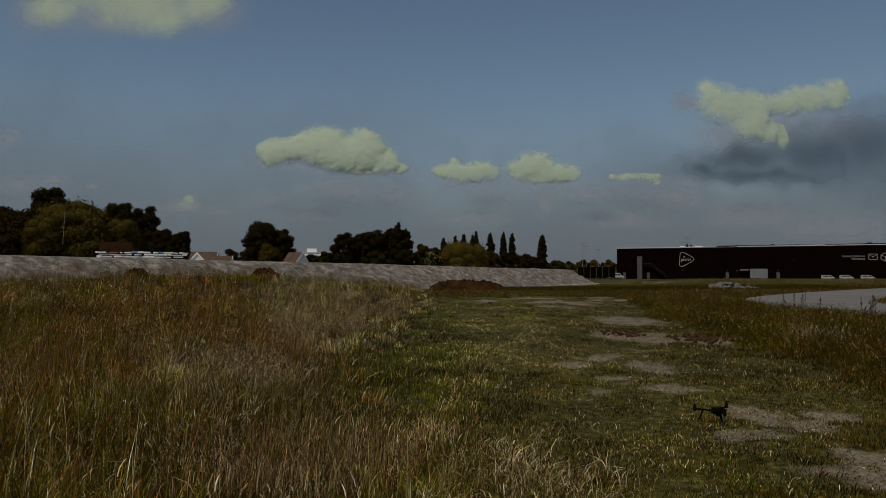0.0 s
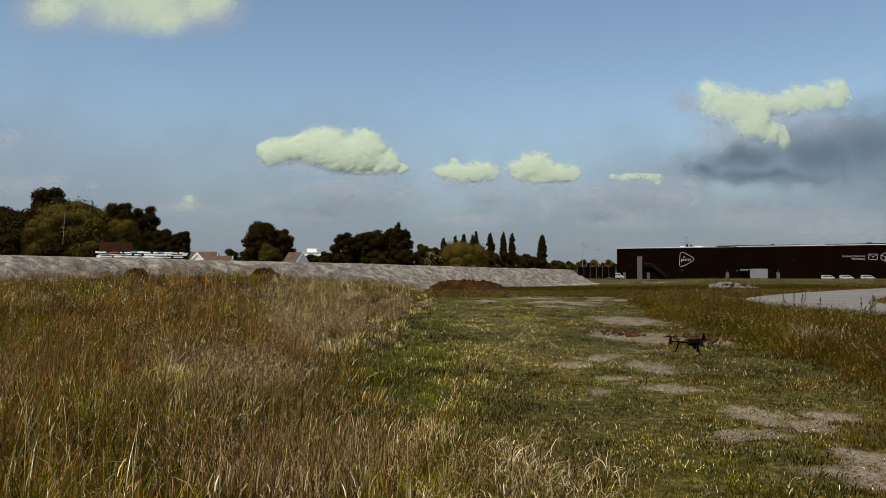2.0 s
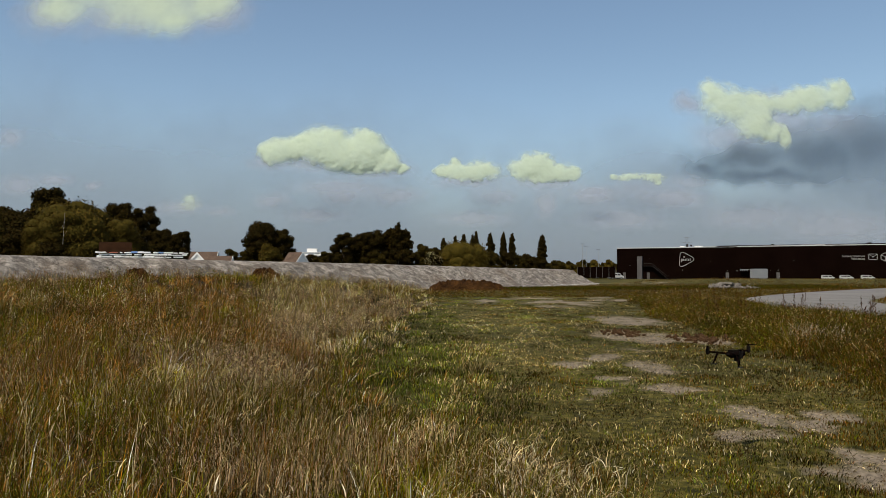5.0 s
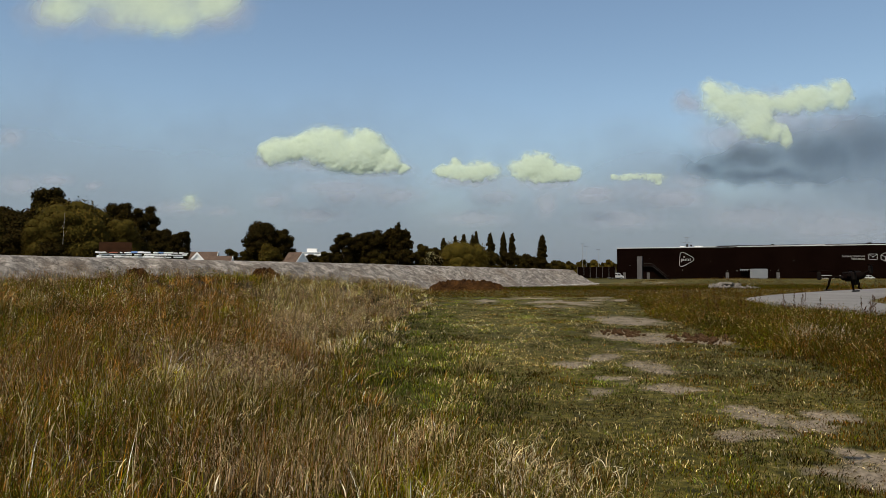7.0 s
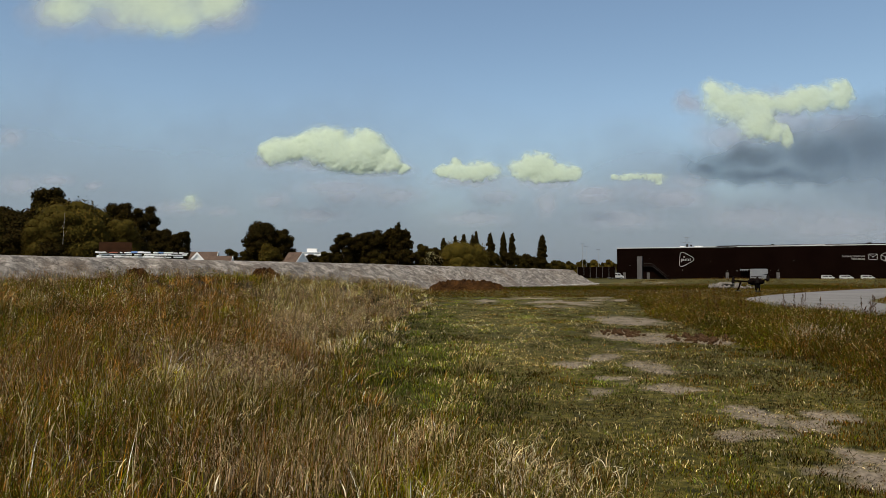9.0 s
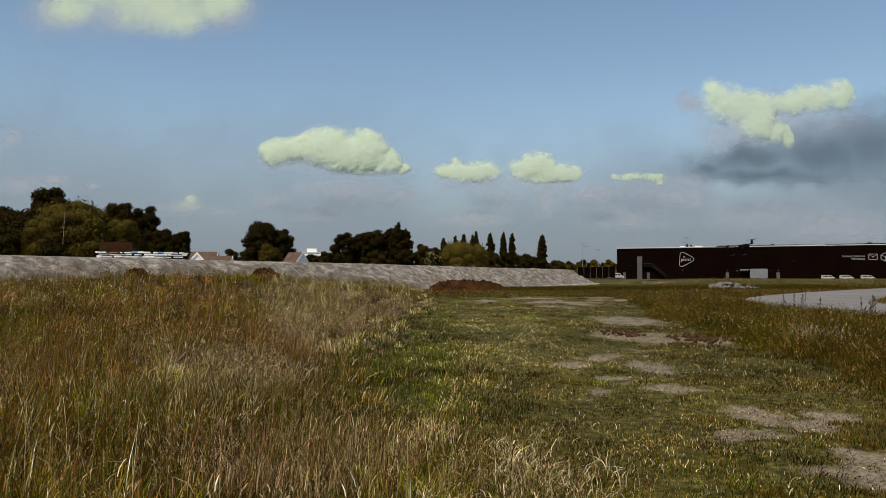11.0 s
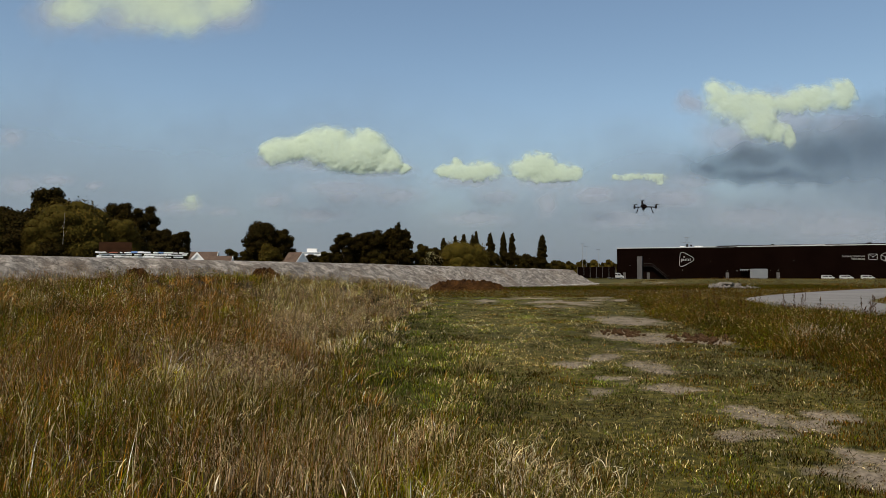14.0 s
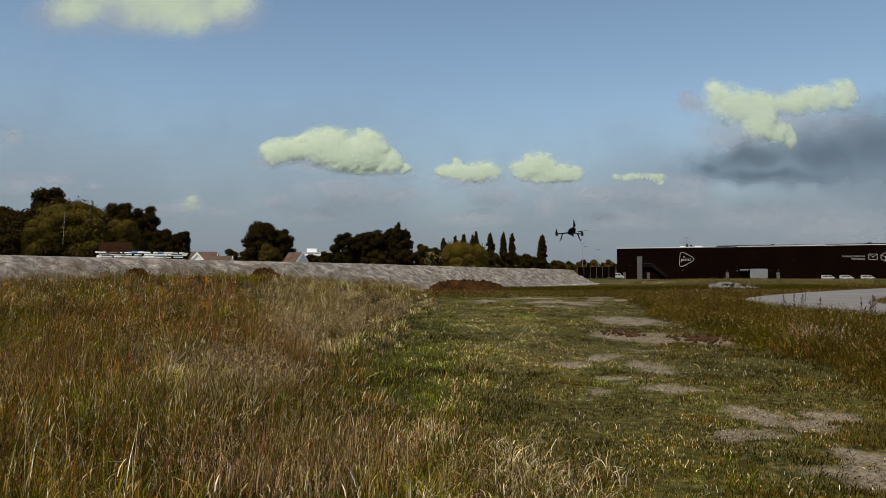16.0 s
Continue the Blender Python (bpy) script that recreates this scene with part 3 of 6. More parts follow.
def tree(x, y, h, r, colour, seed, label, style="round", name="tree", group="", fleck=None):
    g = random.Random(seed)
    t = thing(name, pose(x, y, float(land(x, y)), 0, 0, 0), label, "tree" if name == "tree" else name, group)
    bm = bmesh.new()
    trunk_r = 0.022 * h + 0.05
    lean = (g.uniform(-0.02, 0.02) * h, g.uniform(-0.02, 0.02) * h)
    top = 0.92 if style == "poplar" else 0.72
    tube(bm, [(0, 0, -0.3), (lean[0] * 0.3, lean[1] * 0.3, h * 0.3), (lean[0], lean[1], h * top)],
         [trunk_r * 1.25, trunk_r * 0.8, trunk_r * 0.12], 8)
    centres, radii = [], []
    if style == "poplar":
        n = 40
        for i in range(n):
            k = (i + 0.5) / n
            prof = min(1.0, 0.6 + 0.9 * k) * (1 - 0.72 * max(0.0, (k - 0.5) / 0.5) ** 2.6)
            a = 2.4 * i + g.uniform(-0.5, 0.5)
            rr = r * prof * g.uniform(0.34, 0.55)
            out_ = r * prof * g.uniform(0.2, 0.52)
            centres.append((lean[0] * k * 0.3 + out_ * math.cos(a), lean[1] * k * 0.3 + out_ * math.sin(a), h * (0.05 + 0.90 * k)))
            radii.append((rr, rr, h * g.uniform(0.05, 0.085) * (1.0 - 0.4 * k)))
    else:
        low = 0.06 if style == "bush" else 0.26
        n = 13 if style == "bush" else 22
        for i in range(n):
            a = 2.4 * i + g.uniform(-0.4, 0.4)
            k = (i + 0.5) / n
            zz = low + (0.93 - low) * k
            prof = math.sqrt(max(0.05, 1 - ((k - 0.42) / 0.62) ** 2))
            off = r * prof * g.uniform(0.35, 0.72)
            rr = r * (g.uniform(0.28, 0.42) if style != "willow" else g.uniform(0.50, 0.62))
            off = min(off, r - 0.8 * rr) if style == "willow" else off
            c = (off * math.cos(a), off * math.sin(a), h * zz - (rr * 0.25 if k > 0.8 else 0))
            centres.append(c)
            radii.append((rr, rr, rr * g.uniform(0.65, 0.95)))
    for i, c in enumerate(centres):
        if style in ("round", "willow") and i % 2 == 0 or style == "poplar" and i % 4 == 0:
            z0 = max(0.15 * h, c[2] - 0.28 * h)
            s = min(0.9, z0 / (h * top))
            st = (lean[0] * s, lean[1] * s, z0)
            tube(bm, [st, ((st[0] + c[0]) / 2, (st[1] + c[1]) / 2, (st[2] + c[2]) / 2 + 0.03 * h), c],
                 [trunk_r * 0.4, trunk_r * 0.25, trunk_r * 0.06], 5)
    part("trunk", bm, M_BARK, t)
    count = {"round": 9000, "willow": 20000, "bush": 4200, "poplar": 5000}[style]
    size = {"round": 0.045, "willow": 0.024, "bush": 0.065, "poplar": 0.12}[style] * r
    leaves("crown", centres, radii, count, max(0.10, size), colour, 0.35, t, seed, 0.9 if style == "willow" else 0.0, fleck)
    return t


L_DARK = "dense dark green broadleaf tree behind the sand bank"
L_WILLOW = "wide drooping willow with olive green crown"
L_POP = "slender dark green poplar in a row"
L_BUSH = "low rounded green bush behind the sand bank"
#      x, y, height, radius
tree(-80.5, 150, 19.9, 5.6, DARK, 1, "tall dark green tree standing over its neighbours")
tree(-88.0, 146, 15.5, 4.6, DARK, 2, L_DARK)
tree(-82.5, 141, 14.2, 4.2, DARK, 23, L_DARK)
tree(-75.5, 131, 12.6, 4.4, DARK, 24, L_DARK)
tree(-69.5, 119, 8.8, 4.2, DARK, 25, L_DARK)
tree(-78.5, 152, 15.0, 5.0, DARK, 22, L_DARK)
tree(-62.3, 124, 14.0, 6.9, WILLOW, 3, L_WILLOW, "willow")
tree(-56.5, 129, 11.6, 3.8, WILLOW, 4, L_WILLOW, "willow")
tree(-64.0, 118, 11.0, 3.3, WILLOW, 5, "willow with a thin pale dead stem in its crown", "willow")
tree(-64.5, 147, 16.6, 3.9, DARK, 6, "tall dark tree with several upright stems")
tree(-59.5, 147, 15.9, 3.6, DARK, 7, "tall dark tree with several upright stems")
tree(-68.5, 149, 13.6, 3.4, DARK, 67, L_DARK)
tree(-54.5, 143, 10.6, 3.0, DARK, 8, L_DARK)
tree(-51.8, 141, 9.6, 2.6, DARK, 9, L_DARK)
tree(-62.5, 138, 9.4, 3.4, DARK, 91, L_DARK)
tree(-58.0, 137, 8.8, 3.0, DARK, 92, L_DARK)
tree(-54.0, 134, 7.6, 2.8, MID, 93, L_BUSH, "bush", "bush")
tree(-50.0, 133, 7.4, 2.4, DARK, 94, L_BUSH, "bush", "bush")
tree(-90.0, 140, 12.0, 5.0, DARK, 95, L_DARK)
tree(-78.0, 128, 10.5, 4.6, DARK, 96, L_DARK)
tree(-49.0, 139, 10.1, 2.0, DARK, 10, "narrow dark upright tree")
tree(-76.0, 118, 8.6, 4.2, DARK, 12, L_DARK)
tree(-70.5, 116, 6.2, 3.0, DARK, 13, L_BUSH, "bush", "bush")
tree(-84.0, 122, 11.0, 4.5, DARK, 14, L_DARK)
tree(-60.5, 114, 6.6, 3.0, DARK, 15, L_BUSH, "bush", "bush")
tree(-36.8, 150, 12.4, 4.9, DARK, 16, "broad dark green tree standing alone")
tree(-33.0, 151, 11.3, 3.0, DARK, 17, L_DARK)
tree(-32.2, 138, 7.2, 3.1, WILLOW, 18, "rounded olive green willow bush", "bush", "bush")
tree(-41.5, 145, 6.7, 2.0, MID, 19, L_BUSH, "bush", "bush")
tree(-38.9, 146, 6.2, 1.8, MID, 20, L_BUSH, "bush", "bush")
for i, (x, h, r) in enumerate(((-22.8, 11.9, 3.2), (-19.2, 11.9, 3.6), (-15.8, 12.1, 3.4), (-12.6, 13.0, 3.0), (-10.6, 13.8, 2.4), (-8.9, 12.8, 2.4))):
    tree(x, 170 + (i % 2) * 4, h, r, DARK, 30 + i, "dark green tree in a close clump", "poplar" if i > 2 else "round", group="clump of dark trees")
for i, (x, y, h, r) in enumerate(((-29.5, 168, 6.6, 2.3), (-26.0, 165, 7.2, 2.4), (-23.5, 158, 6.4, 2.2), (-13.5, 155, 6.6, 2.6), (-9.5, 156, 7.0, 2.4),
                                  (-4.6, 166, 8.9, 2.3), (-1.6, 172, 8.5, 2.0), (12.2, 180, 7.8, 3.0), (15.6, 182, 7.6, 2.6), (19.5, 185, 7.0, 2.4),
                                  (24.0, 190, 6.4, 2.4), (28.0, 200, 5.6, 2.2))):
    tree(x, y, h, r, MID if i % 2 else DARK, 50 + i, L_BUSH, "bush", "bush")
for i, (x, y, h, r) in enumerate(((-7.2, 160, 7.2, 3.2), (-3.4, 158, 7.8, 3.0), (-0.6, 160, 7.4, 2.6), (9.4, 166, 6.8, 3.0), (21.5, 186, 7.2, 3.0), (33.0, 214, 6.0, 3.0))):
    tree(x, y, h, r, MID if i % 2 else DARK, 130 + i, L_BUSH, "bush", "bush")
tree(-2.0, 148, 6.3, 2.2, DARK, 70, "bush with pale blossom over dark leaves", "bush", "bush", fleck=(0.20, 0.18, 0.085))
tree(3.6, 150, 8.2, 4.6, OLIVE, 71, L_WILLOW, "willow")
tree(6.2, 151, 7.7, 3.2, OLIVE, 72, L_WILLOW, "willow")
for i, (x, y, h, r) in enumerate(((0.2, 262, 15.1, 1.6), (4.4, 262, 16.0, 1.5), (7.4, 262, 16.5, 1.6), (10.4, 261, 16.4, 1.4), (11.6, 260, 17.6, 1.5),
                                  (14.8, 230, 15.1, 1.55), (18.8, 230, 15.3, 1.45), (21.6, 230, 15.1, 1.5), (26.9, 200, 12.9, 1.6))):
    tree(x, y, h, r * 1.12, DARK, 80 + i, L_POP, "poplar", group="row of poplars")
for i in range(14):
    tree((285 + (i % 3) * 10) * (0.145 + 0.0068 * i), 285 + (i % 3) * 10, 5.9 + (i * 37 % 5) * 0.45, 3.2, MID if i % 3 else OLIVE, 110 + i, "far tree in a hazy green line", "bush", group="far tree line")


def dead_stem():
    t = thing("dead_tree", pose(-60.9, 117.8, float(land(-60.9, 117.8))), "thin pale dead tree standing before a willow", "tree")
    part("trunk", rod([(0, 0, -0.2), (0.1, 0, 6.0), (0.35, 0, 11.2)], [0.05, 0.045, 0.02], 6), M_DEADWOOD, t)
    for z, x in ((7.4, 0.7), (8.6, -0.6), (9.6, 0.5)):
        part("branch", rod([(0.2, 0, z), (0.2 + 0.6 * x, 0.1, z + 0.8)], [0.022, 0.010], 5), M_DEADWOOD, t)


dead_stem()


# ---- houses and yard beyond the bank ----
def house(x, y, turn, w, d, wall_h, ridge_h, wall_m, roof_m, label, boards=True):
    """Gable walls face along local y; w across the gable, d along the ridge."""
    t = thing("house", pose(x, y, 0, 0, 0, turn), label, "house")
    part("wall", prism(bmesh.new(), [(-w / 2, 0), (w / 2, 0), (w / 2, wall_h), (0, ridge_h - 0.12), (-w / 2, wall_h)], -d / 2, d / 2), wall_m, t)
    s = (ridge_h - wall_h) / (w / 2)
    o = 0.45
    for sx in (-1, 1):
        bm = bmesh.new()
        prism(bm, [(sx * (w / 2 + o), wall_h - o * s), (sx * (w / 2 + o), wall_h - o * s + 0.2), (0.0, ridge_h + 0.2), (0.0, ridge_h)][::sx], -d / 2 - 0.08, d / 2 + 0.08)
        part("roof_slope", bm, roof_m, t)
        if not boards:
            continue
        bm = bmesh.new()
        prism(bm, [(sx * (w / 2 + o), wall_h - o * s - 0.12), (sx * (w / 2 + o), wall_h - o * s + 0.24), (0.0, ridge_h + 0.24), (0.0, ridge_h - 0.2)][::sx], -d / 2 - 0.13, -d / 2 - 0.08)
        part("bargeboard", bm, M_WHITE, t, "white painted bargeboard")
    win = part("window", boxed(-0.55, 0.55, -d / 2 - 0.06, -d / 2 - 0.01, wall_h - 1.5, wall_h - 0.2), M_WHITE, t, "white window frame")
    part("pane", boxed(-0.45, 0.45, -d / 2 - 0.08, -d / 2 - 0.062, wall_h - 1.4, wall_h - 0.3), M_GLASS_DARK, win)
    return t


house(-39.3, 118, 17, 3.0, 6, 2.9, 4.6, M_WHITE, M_TILE, "white gabled house with a dark tiled roof")
house(-43.0, 133, 96, 4, 4.6, 3.8, 5.2, M_BRICK, M_TILE_PINK, "house with a faded pinkish tiled roof")
house(-39.8, 132, 98, 3.4, 4, 3.2, 4.4, M_BRICK, M_TILE_PINK, "small house with pale gable edges")
house(-26.6, 133, 55, 3.2, 3.4, 3.2, 5.1, M_WHITE, M_TILE_PINK, "small house with a beige roof and white gable")
house(-52.0, 117, 114, 6, 4.6, 4.0, 6.25, M_BRICK, M_TILE, "house with a broad brown tiled roof", False)


def build_flat_block():
    t = thing("office_block", pose(-40.5, 240, 0, 0, 0, 5), "distant white flat-roofed building", "building")
    part("wall", boxed(-4.5, 4.5, -4, 4, 0, 8.0), M_WHITE, t)
    part("roof", boxed(-4.7, 4.7, -4.2, 4.2, 8.0, 8.25), M_ROOFEDGE, t)
    part("roof_house", boxed(-3.6, -0.4, -2, 2, 8.25, 9.5), M_WHITE, t)
    for i in range(4):
        part("window", boxed(-3.8 + i * 2.1, -2.3 + i * 2.1, -4.05, -4.0, 5.9, 7.2), M_GLASS_DARK, t)


build_flat_block()


def build_storage():
    """Two tiers of long wrapped packs of building goods, stacked in an open rack behind the bank."""
    t = thing("storage_rack", pose(-45.7, 112, 0, 0, 0, 20), "long open rack stacked with white wrapped goods", "storage rack")
    r = random.Random(9)
    for i in range(8):
        part("post", boxed(-6.45 + i * 1.82, -6.37 + i * 1.82, -0.72, -0.64, 0, 4.8), M_DRONE_GREY, t)
    for z0, zm in ((3.86, 0.30), (4.20, 0.27), (4.52, 0.26)):
        part("shelf", boxed(-6.5, 6.5, -0.9, 0.9, z0 - 0.06, z0 - 0.004), M_DRONE_GREY, t)
        x = -6.45 + r.uniform(0, 0.5)
        while x < 6.0:
            w = r.uniform(0.25, 1.5)
            m = M_WHITE if r.random() < 0.86 else (M_BLUE if r.random() < 0.3 else M_REDWRAP if r.random() < 0.2 else M_DRONE)
            h = zm * r.uniform(0.55, 1.1) * (1 - 0.25 * max(0, x / 6.5))
            ob = part("pack", boxed(0, w - 0.05, -0.85, 0.7, 0, h, bevel=0.03), m, t)
            ob.matrix_basis = pose(x, r.uniform(-0.15, 0.1), z0)
            x += w + (r.uniform(0.1, 0.4) if r.random() < 0.2 else 0.0)


build_storage()


# ---- yard beside the warehouse ----
def lamp_post(x, y, h, label):
    t = thing("street_lamp", pose(x, y, 0), label, "street lamp", "tall lamp posts beside the warehouse")
    part("pole", rod([(0, 0, -0.2), (0, 0, h)], [0.085, 0.055]), M_STEEL, t)
    part("arm", boxed(-0.55, 0.55, -0.05, 0.05, h - 0.06, h + 0.05), M_STEEL, t)
    for s in (-0.4, 0.4):
        part("lamp_head", boxed(s - 0.22, s + 0.22, -0.2, 0.2, h + 0.05, h + 0.22, bevel=0.04), M_DRONE_GREY, t)


lamp_post(48.5, 256, 11.6, "tall grey floodlight post")
lamp_post(50.5, 260, 10.8, "tall grey floodlight post")
lamp_post(53.5, 254, 9.5, "tall grey floodlight post")


def build_screen():
    t = thing("yard_screen", pose(50.5, 236, 0), "dark slatted screen wall with pale posts", "fence")
    for i in range(6):
        part("screen_panel", boxed(-7.4 + i * 2.0, -5.5 + i * 2.0, -0.06, 0.06, 0.1, 3.5), M_CLAD, t)
    for i in range(7):
        part("post", boxed(-7.5 + i * 2.0, -7.38 + i * 2.0, -0.12, -0.062, 0, 3.6), M_TOWER, t)


build_screen()


# ---- warehouse ----
def warehouse():
    turn = math.degrees(math.atan2(-37, 75))
    t = thing("warehouse", pose(63.0, 267.0, -0.6, 0, 0, turn), "long black-clad sorting warehouse with white signs", "warehouse")
    L, D, H = 150.0, 70.0, 11.0
    part("wall", boxed(0, L, 0, D, -0.3, H), M_CLAD, t, "black ribbed metal cladding")
    part("roof", boxed(0.25, L - 0.25, 0.25, D - 0.25, H, H + 0.12), M_ROOFEDGE, t)
    for a, b, h in ((0.0, 34.0, 0.3), (40.5, 59.0, 0.3), (59.0, 67.0, 0.42), (67.0, 110, 0.28)):
        part("parapet_cap", boxed(a + 0.02, b - 0.02, -0.06, 0.3, H + 0.005, H + h), M_ROOFEDGE, t, "pale metal roof edge")
    part("parapet_cap", boxed(34.0, L, 0.4, 0.7, H + 0.125, H + 0.55), M_CLAD, t)
    for s in range(29):
        part("cladding_rib", boxed(s * 5.1 + 2.5, s * 5.1 + 2.62, -0.05, 0.0, 0.0, H - 0.1), M_CLAD, t)
    part("plinth", boxed(0.0, L, -0.08, -0.002, -0.3, 0.5), M_DRONE_GREY, t)
    # grey stair tower with outside stairs
    part("stair_tower", boxed(7.5, 9.2, -1.6, 0.0, 0, 8.1), M_TOWER, t, "light grey stair tower")
    stairs = part("outside_stairs", boxed(9.2, 12.6, -1.4, -0.1, 4.6, 4.75), M_STAIR, t, "dark steel outside stairs")
    for i in range(20):
        k = i / 19
        part("step", boxed(12.6 + 5.2 * k, 12.95 + 5.2 * k, -1.4, -0.1, 4.55 * (1 - k), 4.62 * (1 - k) + 0.05), M_STAIR, stairs)
    part("handrail", rod([(9.2, -1.42, 5.6), (12.6, -1.42, 5.6), (17.9, -1.42, 1.0)], [0.06, 0.06, 0.06], 6), M_STAIR, stairs)
    for s in (2.65, 11.1, 37.4, 53.1):
        dr = part("door", boxed(s - 0.5, s + 0.5, -0.12, -0.09, 0, 2.4), M_GREYDOOR, t, "light grey steel door")
        part("handle", boxed(s + 0.3, s + 0.42, -0.16, -0.12, 1.0, 1.1), M_STEEL, dr)
    dock = part("loading_gate", boxed(44.6, 50.0, -1.2, -0.1, 0.0, 3.6), M_GATE, t, "pale sectional loading gate")
    for i in range(4):
        part("gate_seam", boxed(44.65, 49.95, -1.23, -1.2, 0.6 + i * 0.64, 0.64 + i * 0.64), M_GREYDOOR, dock)
    can = part("canopy", boxed(41.6, 44.3, -1.6, -0.1, 3.2, 3.5), M_GATE, t, "white canopy with a toothed edge")
    for i in range(5):
        part("canopy_tooth", boxed(41.65 + i * 0.55, 41.85 + i * 0.55, -1.62, -1.5, 2.85, 3.2), M_GATE, can)
    for s, z in ((4.6, 4.8), (11.5, 7.5), (22.8, 3.2), (32.0, 6.2), (37.4, 3.0), (40.5, 3.0), (50.8, 3.1), (57.8, 6.2), (53.1, 3.1), (18.0, 1.2)):
        part("wall_lamp", boxed(s - 0.09, s + 0.09, -0.2, -0.05, z - 0.07, z + 0.08), M_LETTER, t, "small white wall lamp")
    for s, w, h in ((23.3, 0.8, 1.5), (24.7, 0.6, 1.3), (40.4, 0.9, 1.0), (51.3, 0.9, 1.1), (80.0, 1.2, 1.1)):
        part("roof_vent", rod([(s, 8, H), (s, 8, H + h * 0.7), (s, 8, H + h * 0.7 + 0.02), (s, 8, H + h)], [w * 0.3, w * 0.3, w * 0.55, w * 0.5], 10), M_DRONE_GREY, t)
    for s, w in ((27.5, 2.6), (22.0, 1.4)):
        part("skylight", boxed(s - w / 2, s + w / 2, 5, 8, H + 0.1, H + 0.75), M_WHITE, t, "white skylight")
    # signs
    sign = part("logo_outline", logo_ring(), M_LETTER, t, "white outlined rounded triangle sign")
    sign.matrix_basis = pose(24.1, -0.14, 6.85)
    for a, b, c, d in ((-1.75, -1.5, -0.8, 0.3), (-1.3, -0.8, -0.4, 0.25), (-0.55, -0.15, -0.4, 0.25), (0.1, 0.3, -0.4, 0.5), (0.55, 1.0, -0.4, 0.25), (1.25, 1.42, -0.4, 0.5)):
        part("logo_mark", boxed(a, b, -0.03, 0.03, c, d), M_LETTER, sign)
    part("logo_mark", boxed(-0.95, -0.4, -0.03, 0.03, 0.7, 1.15, bevel=0.02), M_LETTER, sign)
    for text, z in (("Sorteercentrum", 7.25), ("Pakketten", 6.4)):
        cu = bpy.data.curves.new("lettering", "FONT")
        cu.body, cu.size, cu.align_x, cu.extrude = text, 0.98, "RIGHT", 0.04
        tmp = bpy.data.objects.new("tmp", cu)
        me = bpy.data.meshes.new_from_object(tmp)
        bpy.data.objects.remove(tmp)
        me.materials.append(M_LETTER)
        ob = new("lettering", me)
        ob.parent = t
        ob.matrix_basis = pose(78.1, -0.16, z, 90, 0, 0)
        tagged(ob, "white lettering")
    env = part("envelope_sign", frame_bars([(-1.15, -0.85), (1.15, -0.85), (1.15, 0.85), (-1.15, 0.85)], True), M_LETTER, t, "white outlined envelope sign")
    env.matrix_basis = pose(80.3, -0.15, 7.3)
    part("flap", frame_bars([(-1.1, 0.8), (0, -0.1), (1.1, 0.8)], False), M_LETTER, env).matrix_basis = pose(0, -0.01, 0)
    hexa = [(1.3 * math.sin(math.radians(60 * k)), 1.3 * math.cos(math.radians(60 * k))) for k in range(6)]
    cube = part("parcel_sign", frame_bars(hexa, True), M_LETTER, t, "white outlined parcel sign")
    cube.matrix_basis = pose(83.6, -0.15, 7.2)
    for e in (hexa[1], hexa[3], hexa[5]):
        part("edge", frame_bars([(0, 0), e], False), M_LETTER, cube).matrix_basis = pose(0, -0.01, 0)
    return t


def frame_bars(pts, closed, w=0.16):
    bm = bmesh.new()
    p = list(pts) + ([pts[0]] if closed else [])
    for (x0, z0), (x1, z1) in zip(p, p[1:]):
        dx, dz = x1 - x0, z1 - z0
        n = math.hypot(dx, dz)
        px, pz = -dz / n * w / 2, dx / n * w / 2
        prism(bm, [(x0 + px, z0 + pz), (x0 - px, z0 - pz), (x1 - px, z1 - pz), (x1 + px, z1 + pz)], -0.04, 0.04)
    return bm


def logo_ring():
    """A rounded triangle that points along +x."""
    corners, r = [(-2.0, 3.2), (-2.4, -3.0), (3.3, 0.12)], 1.8
    pts = []
    for i in range(3):
        a, b, c = (Vector(corners[(i + k) % 3]) for k in (-1, 0, 1))
        p0, p1 = b + (a - b).normalized() * r, b + (c - b).normalized() * r
        pts += [p0.lerp(b, k / 5).lerp(b.lerp(p1, k / 5), k / 5) for k in range(6)]
    return frame_bars([tuple(p) for p in pts], True, 0.19)


warehouse()


def build_pylon():
    t = thing("power_pylon", pose(258, 780, -4.0), "distant grey lattice power pylon", "power pylon")
    for sx, sy in ((-1, -1), (1, -1), (1, 1), (-1, 1)):
        part("leg", rod([(3 * sx, 3 * sy, 0), (1.2 * sx, 1.2 * sy, 30), (1.0 * sx, 1.0 * sy, 44)], [0.16, 0.13, 0.1], 4), M_PYLON, t)
    for i in range(9):
        z0, z1 = 4 + i * 4.2, 8.2 + i * 4.2
        w0, w1 = 3 - z0 * 0.055, 3 - z1 * 0.055
        w0, w1 = max(1.0, w0), max(1.0, w1)
        part("brace", rod([(-w0, -w0, z0), (w1, -w1, z1)], [0.08, 0.08], 4), M_PYLON, t)
        part("brace", rod([(w0, -w0, z0), (-w1, -w1, z1)], [0.08, 0.08], 4), M_PYLON, t)
    for z, w in ((38, 7.5), (43.5, 6.0)):
        part("cross_arm", rod([(-w, 0, z + 0.9), (0, 0, z - 0.4), (w, 0, z + 0.9)], [0.12, 0.2, 0.12], 4), M_PYLON, t)


build_pylon()


